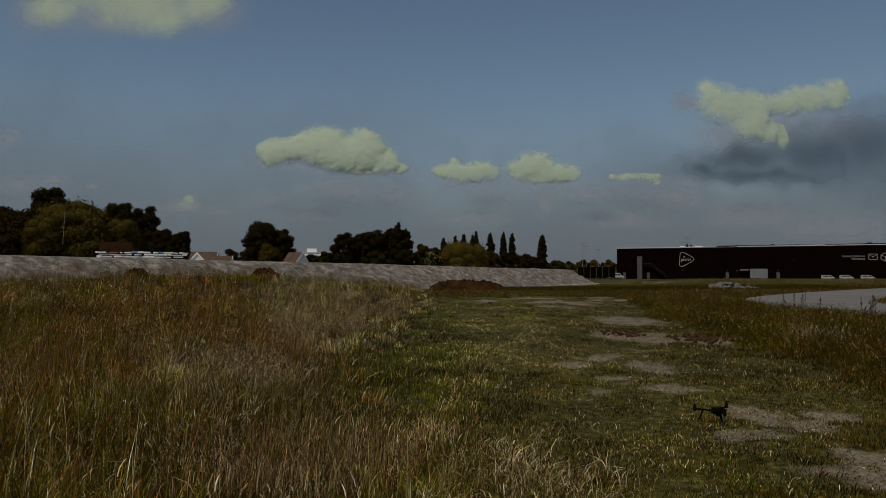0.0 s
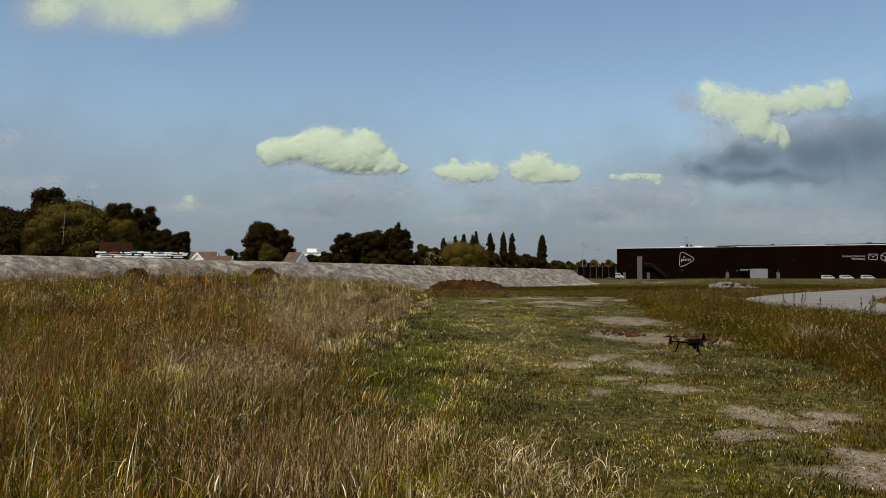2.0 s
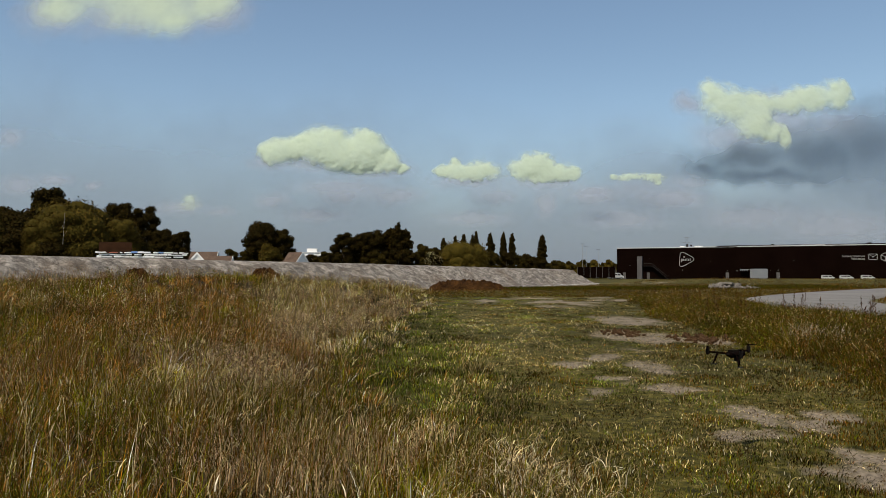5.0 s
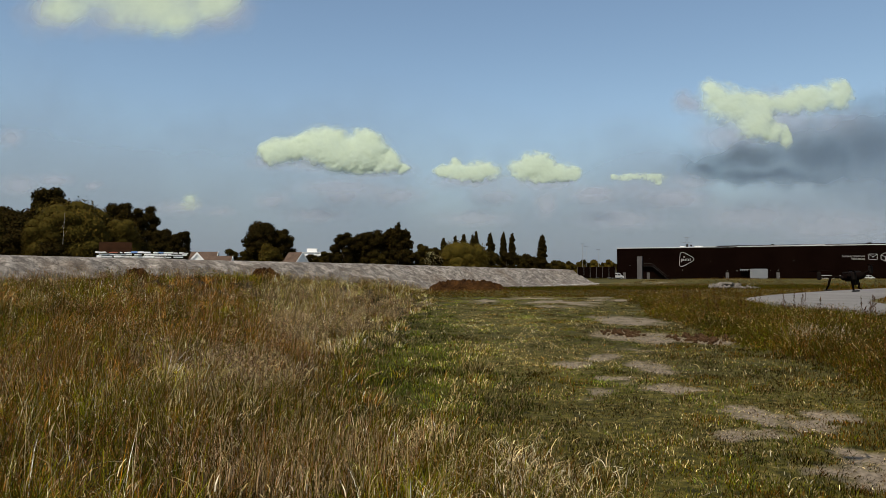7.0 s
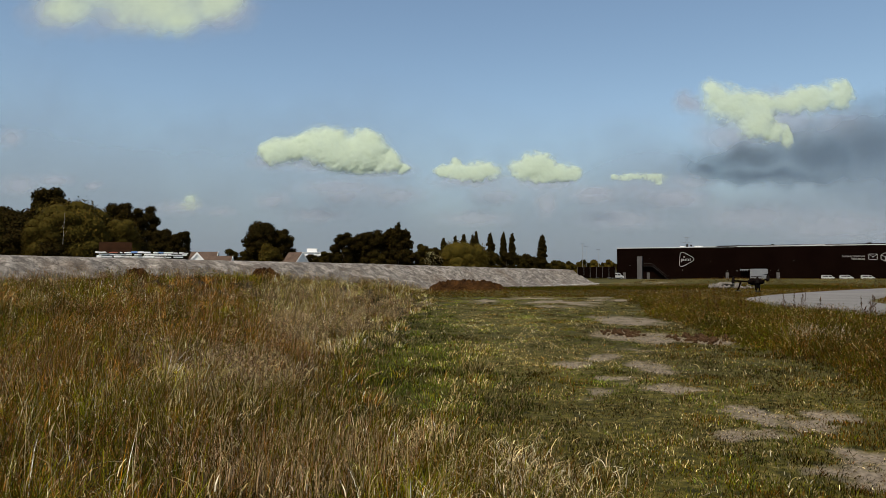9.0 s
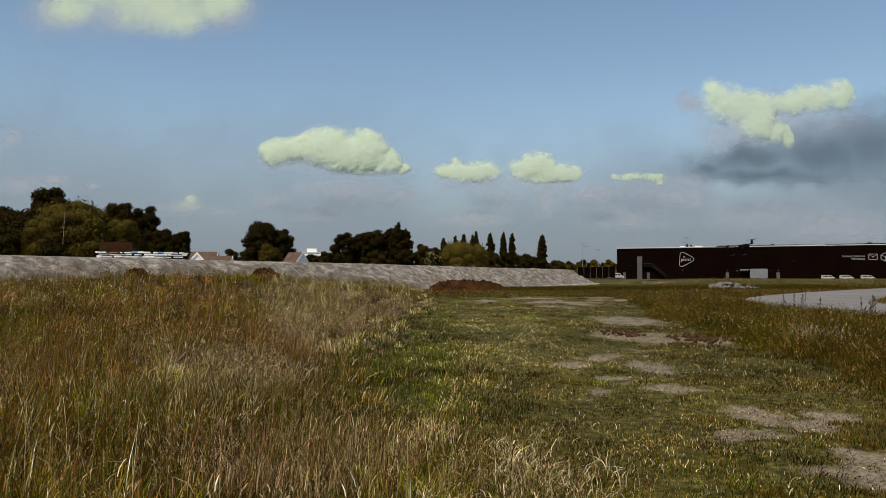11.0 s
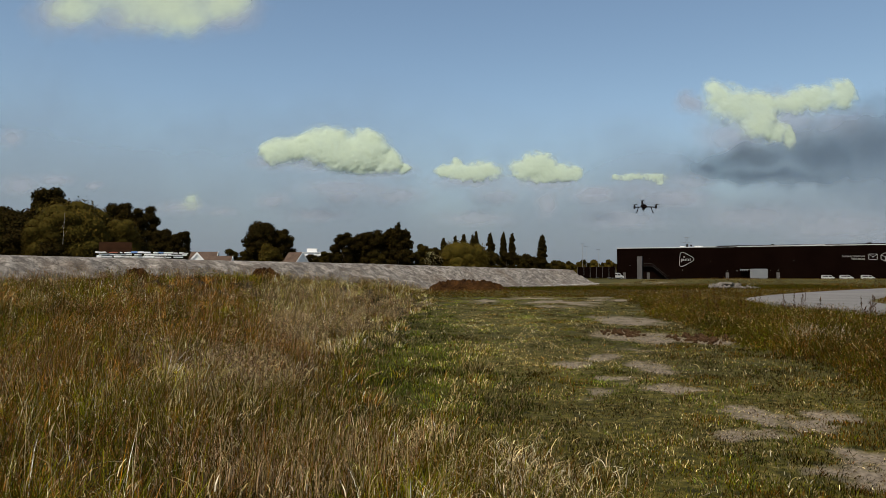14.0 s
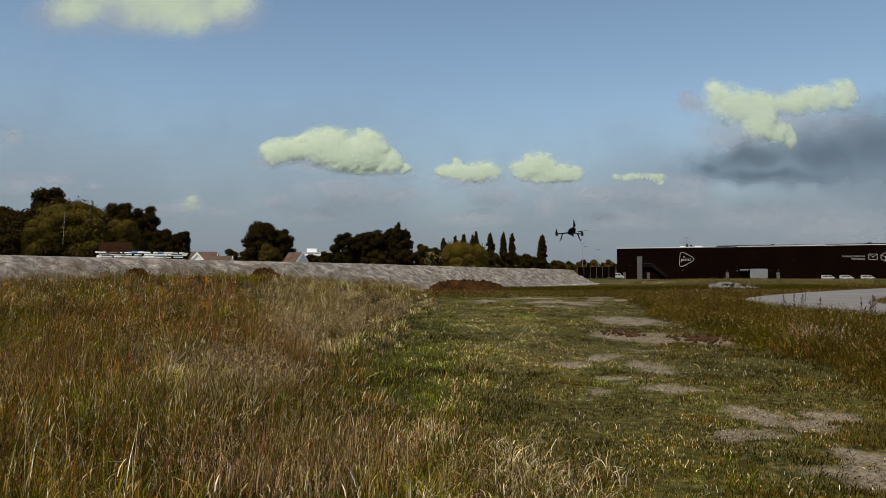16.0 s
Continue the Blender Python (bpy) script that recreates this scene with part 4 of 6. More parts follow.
def van(x, y, turn, label, size=0.86):
    t = thing("van", pose(x, y, float(land(x, y)), 0, 0, turn), label, "van", "vans parked before the warehouse")
    out = [(-2.15, 0.35), (-2.18, 1.2), (-2.05, 1.82), (0.55, 1.86), (1.05, 1.72), (1.55, 1.12), (2.1, 0.98), (2.2, 0.7), (2.2, 0.35)]
    bm = prism(bmesh.new(), out, -0.88, 0.88)
    bmesh.ops.bevel(bm, geom=list(bm.edges), offset=0.06, segments=2, affect="EDGES")
    part("body", bm, M_VAN, t)
    for s in (-1, 1):
        part("side_window", prism(bmesh.new(), [(0.2, 1.15), (0.2, 1.66), (0.75, 1.66), (1.35, 1.15)], s * 0.885 - 0.008, s * 0.885 + 0.008), M_GLASS_DARK, t)
        part("rear_side_window", boxed(-1.75, 0.05, s * 0.885 - 0.008, s * 0.885 + 0.008, 1.22, 1.62), M_GLASS_DARK, t)
        part("sill", boxed(-0.95, 0.95, s * 0.885 - 0.012, s * 0.885 + 0.012, 0.3, 0.41), M_RUBBER, t)
        part("bumper_strip", boxed(-2.0, 2.0, s * 0.885 - 0.01, s * 0.885 + 0.01, 0.42, 0.55), M_RUBBER, t)
    bm = bmesh.new()
    prism(bm, [(1.10, 1.68), (1.13, 1.70), (1.58, 1.16), (1.53, 1.15)], -0.72, 0.72)
    part("windscreen", bm, M_GLASS_DARK, t)
    t.scale = (size, size, size)
    for wx in (-1.35, 1.35):
        for s in (-1, 1):
            wh = part("wheel", rod([(wx, s * 0.7, 0.32), (wx, s * 0.9, 0.32)], [0.32, 0.32], 16), M_RUBBER, t)
            part("hub", rod([(wx, s * 0.9, 0.32), (wx, s * 0.915, 0.32)], [0.19, 0.17], 12), M_STEEL, wh)
    return t


WT = math.degrees(math.atan2(-37, 75))
van(119.0, 228.0, WT, "small white delivery van parked before the black wall")
van(123.6, 226.0, WT, "small white delivery van parked before the black wall")
van(129.0, 224.0, WT, "small white delivery van parked before the black wall")
van(58.9, 252.0, 15, "white van parked at the warehouse corner", 1.2)


# ---- drone ----
def build_drone():
    """The raised boom along +x, 0.35 m from motor to motor of the side arms."""
    t = thing("drone", pose(2.67, 7.45, 0.12), "matt black camera drone with three arms and bowed legs", "drone")
    bm = bmesh.new()
    secs = [(-0.052, 0.022, -0.014, 0.008), (-0.036, 0.036, -0.024, 0.018), (0.01, 0.045, -0.028, 0.026), (0.070, 0.043, -0.027, 0.028),
            (0.106, 0.032, -0.020, 0.024), (0.124, 0.018, -0.010, 0.014)]
    rings = []
    for x, w, z0, z1 in secs:
        ring = []
        for k in range(12):
            a = 2 * math.pi * k / 12
            c, s = math.cos(a), math.sin(a)
            e = 0.6
            ring.append(bm.verts.new((x, w * math.copysign(abs(c) ** e, c), (z0 + z1) / 2 + (z1 - z0) / 2 * math.copysign(abs(s) ** e, s))))
        rings.append(ring)
    for a, b in zip(rings, rings[1:]):
        for k in range(12):
            bm.faces.new((a[k], a[(k + 1) % 12], b[(k + 1) % 12], b[k]))
    bm.faces.new(rings[0][::-1])
    bm.faces.new(rings[-1])
    part("body", bm, M_DRONE, t, smooth=True)
    part("battery", boxed(-0.030, 0.056, -0.028, 0.028, 0.018, 0.034, bevel=0.006), M_DRONE_GREY, t, "dark grey battery pack")
    part("top_sensor", boxed(0.07, 0.095, -0.012, 0.012, 0.022, 0.034, bevel=0.004), M_DRONE_GREY, t)
    part("belly", boxed(-0.02, 0.06, -0.018, 0.018, -0.034, -0.022, bevel=0.004), M_DRONE_GREY, t)
    part("rear_sensor", boxed(-0.062, -0.048, -0.014, 0.014, -0.009, 0.009, bevel=0.004), M_DRONE_GREY, t)
    props = []
    # two side arms swept back, each with a bowed leg, and a raised boom at the nose
    for root, tip, legged in (((-0.025, 0.022, 0.0), (-0.100, 0.173, 0.006), True), ((-0.025, -0.022, 0.0), (-0.100, -0.173, 0.006), True),
                              ((0.085, 0.0, 0.006), (0.180, 0.0, 0.032), False)):
        mid = tuple(root[i] * 0.5 + tip[i] * 0.5 for i in range(3))
        part("arm", rod([root, mid, tip], [0.010, 0.0075, 0.0085], 8), M_DRONE, t, smooth=True)
        part("motor", rod([(tip[0], tip[1], tip[2] - 0.024), (tip[0], tip[1], tip[2] - 0.016), (tip[0], tip[1], tip[2] + 0.026), (tip[0], tip[1], tip[2] + 0.034)],
                          [0.010, 0.0160, 0.0150, 0.009], 14), M_DRONE_GREY, t)
        part("hinge", rod([(root[0], root[1], -0.016), (root[0], root[1], 0.016)], [0.014, 0.014], 10), M_DRONE_GREY, t)
        if legged:
            k, way = 0.52, math.copysign(1.0, tip[1])
            hx, hy = root[0] * (1 - k) + tip[0] * k, root[1] * (1 - k) + tip[1] * k
            leg = part("leg", rod([(hx, hy, 0.0), (hx - 0.004, hy + 0.012 * way, -0.030), (hx - 0.008, hy + 0.020 * way, -0.062), (hx - 0.016, hy + 0.036 * way, -0.090)],
                                  [0.009, 0.008, 0.007, 0.006], 8), M_DRONE, t, smooth=True)
            part("foot", rod([(hx - 0.030, hy + 0.038 * way, -0.092), (hx + 0.028, hy + 0.036 * way, -0.093)], [0.006, 0.006], 6), M_RUBBER, leg)
        place = (tip[0], tip[1], tip[2] + 0.038)
        hub = part("propeller", rod([(0, 0, -0.004), (0, 0, 0.010)], [0.009, 0.006], 10), M_DRONE, t)
        hub.matrix_basis = pose(*place)
        for s in (1, -1):
            bm = bmesh.new()
            rows = []
            for x, w, tw in ((0.006, 0.005, 0.5), (0.022, 0.009, 0.38), (0.048, 0.008, 0.22), (0.066, 0.005, 0.12), (0.074, 0.002, 0.1)):
                rows.append([bm.verts.new((s * x, s * w * yy, 0.004 + tw * w * yy + zz)) for yy, zz in ((-1, 0), (1, 0), (1, 0.0014), (-1, 0.0014))])
            for a, b in zip(rows, rows[1:]):
                for j in range(4):
                    bm.faces.new((a[j], a[(j + 1) % 4], b[(j + 1) % 4], b[j]))
            bm.faces.new(rows[0][::-1])
            bm.faces.new(rows[-1])
            part("blade", bm, M_DRONE, hub)
        props.append((hub, place, -1 if tip[1] < 0 else 1))
    part("nose_skid", rod([(0.070, 0, -0.018), (0.078, 0, -0.055), (0.074, 0, -0.088), (0.096, 0, -0.094)], [0.007, 0.006, 0.006, 0.005], 8), M_DRONE, t, smooth=True)
    gim = part("gimbal", boxed(0.030, 0.062, -0.018, 0.018, -0.062, -0.024, bevel=0.005), M_DRONE_GREY, t, "dark grey camera gimbal")
    part("lens", rod([(0.062, 0, -0.045), (0.071, 0, -0.045)], [0.013, 0.012], 14), M_LENS, gim)
    part("side_sensor", rod([(0.112, 0.030, 0.0), (0.130, 0.017, 0.0)], [0.008, 0.006], 8), M_LENS, t)
    return t, props


drone, propellers = build_drone()


def build_fly():
    t = thing("fly", pose(0.1, 3.3, 2.1), "small dark fly crossing the air", "insect")
    part("body", rod([(-0.006, 0, 0), (-0.003, 0, 0), (0.002, 0, 0.0005), (0.006, 0, 0)], [0.0012, 0.0026, 0.0024, 0.0012], 8), M_INSECT, t)
    for s in (1, -1):
        bm = bmesh.new()
        prism(bm, [(0.002, 0.0), (-0.004, 0.0), (-0.006, 0.0003), (-0.001, 0.0003)], 0.0015 * s, 0.0085 * s)
        part("wing", bm, M_INSECT, t).matrix_basis = pose(0, 0, 0.0015, 25 * s, 0, 0)
    return t


fly = build_fly()


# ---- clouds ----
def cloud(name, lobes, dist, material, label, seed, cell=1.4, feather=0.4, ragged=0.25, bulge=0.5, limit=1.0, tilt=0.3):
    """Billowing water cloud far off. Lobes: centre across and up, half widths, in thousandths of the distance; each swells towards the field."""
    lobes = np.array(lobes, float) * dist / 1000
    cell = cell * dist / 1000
    x0, x1 = (lobes[:, 0] - 1.5 * lobes[:, 2]).min(), (lobes[:, 0] + 1.5 * lobes[:, 2]).max()
    z0, z1 = (lobes[:, 1] - 1.5 * lobes[:, 3]).min(), (lobes[:, 1] + 1.5 * lobes[:, 3]).max()
    nx_, nz_ = int((x1 - x0) / cell) + 2, int((z1 - z0) / cell) + 2
    X, Z = np.meshgrid(np.linspace(x0, x1, nx_), np.linspace(z0, z1, nz_))
    size = np.median(lobes[:, 3])
    k = 1.3 / size
    wx = X + 0.55 * size * (fbm(X * k + seed, Z * k + 3) - 0.5)
    wz = Z + 0.55 * size * (fbm(X * k + 7, Z * k + seed) - 0.5)
    near, swell = np.zeros_like(X), np.zeros_like(X)
    for cx, cz, rx, rz in lobes:
        q = 1 - np.hypot((wx - cx) / rx, (wz - cz) / rz)
        near += np.exp(9 * q)
        swell += (np.sqrt(np.clip(q * (2 - q), 0, 1)) * min(rx, rz)) ** 5
    body = np.log(near) / 9 + 0.12
    puff = fbm(X * k * 2.2 + seed, Z * k * 2.2 + seed, 5) - 0.5
    dense = ease(body + ragged * puff, 0.0, feather) * limit
    depth = -bulge * (swell ** 0.2 + 0.10 * size * puff) + tilt * (Z - 0.5 * (z0 + z1))
    keep = dense > 0.002
    idx = -np.ones(X.size, int)
    r, c = np.nonzero(keep[:-1, :-1] | keep[1:, :-1] | keep[:-1, 1:] | keep[1:, 1:])
    q = np.stack([r * nx_ + c, r * nx_ + c + 1, (r + 1) * nx_ + c + 1, (r + 1) * nx_ + c], 1)
    used = np.unique(q)
    idx[used] = np.arange(len(used))
    P = np.stack([X.ravel()[used], depth.ravel()[used], Z.ravel()[used]], 1)
    ob = part_mesh(name, P, idx[q].ravel(), np.full(len(q), 4), material)
    ob.data.polygons.foreach_set("use_smooth", [True] * len(q))
    at = ob.data.attributes.new("dense", "FLOAT", "POINT")
    at.data.foreach_set("value", dense.ravel()[used].astype(np.float32))
    ob.location = (0, dist, 0)
    return tagged(ob, label, "cloud")


HEAP, VEIL = "bright sunlit heap cloud with rounded billows", "thin pale veil of cloud round a heap cloud"
SOFT = {"cell": 3.0, "feather": 1.1, "ragged": 0.2, "bulge": 0.03, "tilt": 0.3}
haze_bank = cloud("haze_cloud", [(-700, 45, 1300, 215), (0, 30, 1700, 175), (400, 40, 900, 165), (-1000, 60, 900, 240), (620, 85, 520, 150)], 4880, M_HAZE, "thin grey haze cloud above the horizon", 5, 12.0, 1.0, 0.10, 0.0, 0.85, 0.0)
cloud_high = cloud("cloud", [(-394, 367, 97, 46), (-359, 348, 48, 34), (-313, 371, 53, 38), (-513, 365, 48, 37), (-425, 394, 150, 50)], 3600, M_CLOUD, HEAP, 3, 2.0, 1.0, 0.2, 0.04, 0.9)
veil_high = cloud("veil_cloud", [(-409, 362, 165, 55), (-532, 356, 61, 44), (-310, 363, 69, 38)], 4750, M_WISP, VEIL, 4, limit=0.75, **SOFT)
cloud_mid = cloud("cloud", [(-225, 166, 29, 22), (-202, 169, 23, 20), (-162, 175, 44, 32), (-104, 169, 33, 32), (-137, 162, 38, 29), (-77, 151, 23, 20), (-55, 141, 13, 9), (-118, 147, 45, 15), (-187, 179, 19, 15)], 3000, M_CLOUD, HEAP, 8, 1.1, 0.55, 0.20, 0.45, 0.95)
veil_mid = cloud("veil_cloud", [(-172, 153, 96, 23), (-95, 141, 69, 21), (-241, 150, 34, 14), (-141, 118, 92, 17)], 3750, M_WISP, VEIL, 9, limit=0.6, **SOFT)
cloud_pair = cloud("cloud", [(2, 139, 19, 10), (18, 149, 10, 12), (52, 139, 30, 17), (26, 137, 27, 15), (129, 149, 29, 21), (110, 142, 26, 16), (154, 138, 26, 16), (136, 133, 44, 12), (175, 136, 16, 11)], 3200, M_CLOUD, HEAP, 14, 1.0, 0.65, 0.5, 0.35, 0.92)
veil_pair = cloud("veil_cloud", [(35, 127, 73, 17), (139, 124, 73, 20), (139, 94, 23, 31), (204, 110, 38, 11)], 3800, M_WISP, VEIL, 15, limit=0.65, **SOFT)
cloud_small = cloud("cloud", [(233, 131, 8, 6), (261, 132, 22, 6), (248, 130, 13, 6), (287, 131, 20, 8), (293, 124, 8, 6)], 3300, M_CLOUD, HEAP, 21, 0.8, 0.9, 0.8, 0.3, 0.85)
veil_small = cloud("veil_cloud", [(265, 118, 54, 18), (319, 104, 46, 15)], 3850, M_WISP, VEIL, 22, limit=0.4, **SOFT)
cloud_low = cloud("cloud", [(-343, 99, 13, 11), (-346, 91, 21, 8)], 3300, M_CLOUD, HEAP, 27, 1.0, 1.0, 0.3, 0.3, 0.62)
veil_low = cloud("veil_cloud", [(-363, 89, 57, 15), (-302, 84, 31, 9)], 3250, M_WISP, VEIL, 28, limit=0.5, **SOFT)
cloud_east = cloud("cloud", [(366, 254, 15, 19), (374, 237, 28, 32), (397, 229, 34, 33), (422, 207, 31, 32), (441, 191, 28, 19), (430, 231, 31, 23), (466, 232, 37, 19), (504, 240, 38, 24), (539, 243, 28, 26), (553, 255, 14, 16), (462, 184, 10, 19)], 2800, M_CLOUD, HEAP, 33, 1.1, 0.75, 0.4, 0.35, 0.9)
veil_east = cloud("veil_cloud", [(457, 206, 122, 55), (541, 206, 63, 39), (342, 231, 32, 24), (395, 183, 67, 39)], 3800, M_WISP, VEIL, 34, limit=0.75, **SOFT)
# underside with shade in its colour, tipped away from the sun
cloud_east_base = cloud("cloud", [(418, 158, 104, 30), (510, 166, 120, 46), (583, 176, 109, 70), (671, 160, 150, 83), (449, 136, 160, 19), (357, 147, 40, 20)], 3000, M_CLOUD_SHADED, "broad dark grey underside of a heap cloud, shade in its colour", 41, 3.0, 1.1, 0.12, 0.0, 0.95, -0.35)
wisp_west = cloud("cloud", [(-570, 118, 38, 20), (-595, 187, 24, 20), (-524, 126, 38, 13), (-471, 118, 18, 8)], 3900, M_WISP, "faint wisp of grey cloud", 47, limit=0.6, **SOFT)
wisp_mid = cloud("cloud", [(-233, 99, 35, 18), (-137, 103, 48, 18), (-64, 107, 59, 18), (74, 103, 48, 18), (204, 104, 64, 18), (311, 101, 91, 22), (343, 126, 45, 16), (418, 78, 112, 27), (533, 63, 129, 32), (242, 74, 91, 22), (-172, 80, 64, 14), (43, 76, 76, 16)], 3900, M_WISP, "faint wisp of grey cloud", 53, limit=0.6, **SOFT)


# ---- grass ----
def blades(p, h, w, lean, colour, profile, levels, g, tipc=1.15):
    """Arrays of curved tapering blades: feet p, heights h, widths w, lean vectors, colours."""
    n = len(p)
    a = g.random(n) * math.pi
    side = np.stack([np.cos(a), np.sin(a), np.zeros(n)], 1)
    pts, cols = [], []
    for t, k in zip(levels, profile):
        c = p + np.stack([lean[:, 0] * t ** 2, lean[:, 1] * t ** 2, np.zeros(n)], 1) * h[:, None]
        c[:, 2] += h * (t - 0.22 * np.hypot(lean[:, 0], lean[:, 1]) * t ** 3)
        # shade low among the blades put into the tint: darker foot, paler tip
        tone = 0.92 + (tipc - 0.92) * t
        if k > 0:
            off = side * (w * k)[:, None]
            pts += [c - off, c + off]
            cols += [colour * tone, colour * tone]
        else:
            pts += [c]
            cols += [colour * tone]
    m = len(pts)
    verts = np.stack(pts, 1).reshape(-1, 3)
    tint = np.stack(cols, 1).reshape(-1, 3)
    base = np.arange(n)[:, None] * m
    nq = (m - 1) // 2 - 1 if m % 2 else m // 2 - 1
    fl, tot = [], []
    for i in range(nq):
        fl.append(base + np.array([2 * i, 2 * i + 1, 2 * i + 3, 2 * i + 2]))
    quads_ = np.concatenate(fl) if fl else np.zeros((0, 4), int)
    tris = base + np.array([m - 3, m - 2, m - 1]) if m % 2 else np.zeros((0, 3), int)
    return verts, tint, quads_, tris


def grass_object(name, sets, label):
    vs, ts, fl, tt, off = [], [], [], [], 0
    for v, t, q, tr in sets:
        vs.append(v)
        ts.append(t)
        fl += [(q + off).ravel(), (tr + off).ravel()]
        tt += [np.full(len(q), 4), np.full(len(tr), 3)]
        off += len(v)
    ob = part_mesh(name, np.concatenate(vs), np.concatenate(fl), np.concatenate(tt), M_GRASS, None, np.clip(np.concatenate(ts), 0, 1))
    return tagged(ob, label, "grass", kind="stuff")


def sow(g, n, y0, y1, power, half=0.66, margin=0.8):
    """Places thinning out with distance from the near edge of the field."""
    u = g.random(n)
    e = 2 - power
    y = (y0 ** e + u * (y1 ** e - y0 ** e)) ** (1 / e)
    x = (g.random(n) * 2 - 1) * (half * y + margin)
    return x, y


def pick(g, n, colours, weights):
    return np.array(colours)[g.choice(len(colours), n, p=np.array(weights) / sum(weights))] * (0.2 + 1.6 * g.random((n, 1)) ** 1.2)


GREEN, LIME, STRAW, RUST, BROWN, GREY = (0.037, 0.039, 0.0012), (0.092, 0.090, 0.004), (0.68, 0.53, 0.28), (0.150, 0.068, 0.014), (0.058, 0.027, 0.0015), (0.29, 0.222, 0.105)


def wind(g, x, y, n, mean, spread):
    gust = mean * (0.6 + 0.9 * fbm(x * 0.35 + 3, y * 0.35))
    return np.stack([gust + spread * g.normal(size=n), 0.1 * gust + spread * g.normal(size=n)], 1)


def tufted(g, n, per, y0, y1, power, spread, half=0.66, margin=0.8):
    """Feet gathered in tufts: places, the way out of the tuft's middle, and a number for each tuft."""
    m = n // per
    cx, cy = sow(g, m, y0, y1, power, half, margin)
    k = np.repeat(np.arange(m), per)
    wide = spread * (0.6 + 0.8 * g.random(m))[k]
    off = g.normal(size=(m * per, 2))
    x, y = cx[k] + off[:, 0] * wide, cy[k] + off[:, 1] * wide
    return x, y, off, g.random(m)[k], cx[k], cy[k]


def by_kind(g, n, choice, kinds):
    """Colours blade by blade out of the palette of each tuft's kind."""
    col = np.zeros((n, 3))
    for i, (cs, ws) in enumerate(kinds):
        k = choice == i
        col[k] = pick(g, int(k.sum()), cs, ws)
    return col


FRESH = (0.068, 0.086, 0.012)
LIVE_TURF = ((FRESH, LIME, GREEN, BROWN, GREY), (6.5, 1.3, 3, 0.6, 0.7))
DARK_TURF = ((GREEN, BROWN, LIME, GREY), (5.5, 5, 2.4, 0.8))
DRY_TURF = ((GREY, STRAW, BROWN, LIME, GREEN), (5, 0.5, 3, 2, 2))
RUST_TURF = ((BROWN, RUST, GREEN, GREY), (5, 0.5, 3, 0.5))


def grow_meadow():
    g = np.random.default_rng(101)
    x, y, off, u, cx, cy = tufted(g, 760000, 26, 4.2, 62, 1.50, 0.10)
    tall, weed, worn = tall_grass(cx, cy), weeds(cx, cy), bare(cx, cy)
    road_edge = np.interp(y, [0, 30, 38, 46, 60, 75], [13.4, 13.8, 15, 19.5, 33, 46])
    clump = fbm(cx * 1.1 + 7, cy * 0.8)
    keep = (u * 0.999 > 0.84 * worn + 0.3 * (clump < 0.38)) & (tall + weed < 0.62 + 0.3 * u) & (x < road_edge)
    keep &= ~((y > 64 + 1.55 * x) & (x < 30))
    x, y, off, cx, cy, tall, clump, worn = (a[keep] for a in (x, y, off, cx, cy, tall, clump, worn))
    u = value_noise(cx * 41.0, cy * 37.0)
    n = len(x)
    far = (y / 6) ** 0.5
    dry = fbm(cx * 0.45 + 60, cy * 0.28 + 20) + 0.36 * np.exp(-((cx - 1.4) / 2.5) ** 2 - ((cy - 20) / 10) ** 2) + 0.1 * worn - 0.09 - 0.1 * ease(cx / cy, 0.2, 0.5)
    choice = np.where(dry + 0.6 * (value_noise(cx * 53, cy * 47) - 0.5) > 0.57, 2, np.where(fbm(cx * 0.8, cy * 0.4 + 70) + 0.4 * (value_noise(cx * 23, cy * 29) - 0.5) > 0.42, 0, 1))
    choice = np.where((choice == 0) & (cx - 3.0 - 0.12 * cy > 1.5 * (u - 0.5)) & (u > 0.3), 1, choice)
    brown = fbm(cx * 1.3 + 33, cy * 0.9 + 12) + 0.1 * ease(cx / cy, 0.15, 0.5) + 0.3 * (u - 0.5)
    choice = np.where((choice != 2) & (brown > 0.61), 3, choice)
    strip = ease(cx / cy, -0.19, -0.10) * (1 - ease(cx / cy, -0.01, 0.05)) * ease(cy, 6.5, 9) * (1 - ease(cy, 26, 36))
    choice = np.where(value_noise(cx * 13, cy * 17) < 0.85 * strip, 0, choice)
    reach = ease(1.1 - cx, -0.6, 1.4) * (1 - ease(cy, 14, 24))
    choice = np.where((u < 0.17 * reach), 2, choice)
    h = (0.03 + 0.072 * g.random(n) ** 1.3) * (0.44 + 0.66 * clump) * (0.5 + 1.1 * u ** 2) * (1 + 1.0 * tall + 0.9 * reach)
    choice = np.where(worn > 0.35 + 0.3 * u, 2, choice)
    h = np.where((choice == 2) & (reach < 0.3), 0.68 * h, h) * (1 - 0.5 * worn)
    h *= 0.88
    w = (0.0020 + 0.0027 * g.random(n)) * far
    col = by_kind(g, n, choice, (LIVE_TURF, DARK_TURF, DRY_TURF, RUST_TURF)) * ((0.24 + 1.80 * value_noise(cx * 19, cy * 31) ** 1.4) * (0.38 + 1.15 * ease(fbm(cx * 1.6 + 81, cy * 0.9), 0.32, 0.66)) * (1 + 0.5 * np.exp(-((cx / cy - 0.09) / 0.09) ** 2) * ease(cy, 6, 10)))[:, None]
    p = np.stack([x, y, land(x, y) - 0.005], 1)
    lean = off * 0.45 + 0.12 * g.normal(size=(n, 2)) + np.array([0.08, 0.0])
    # dry bits lying on the bare soil
    m = 26000
    xl = 1.2 + 5.5 * g.random(m)
    yl = 4.8 + 15 * g.random(m) ** 1.6
    lie = bare(xl, yl) > 0.35
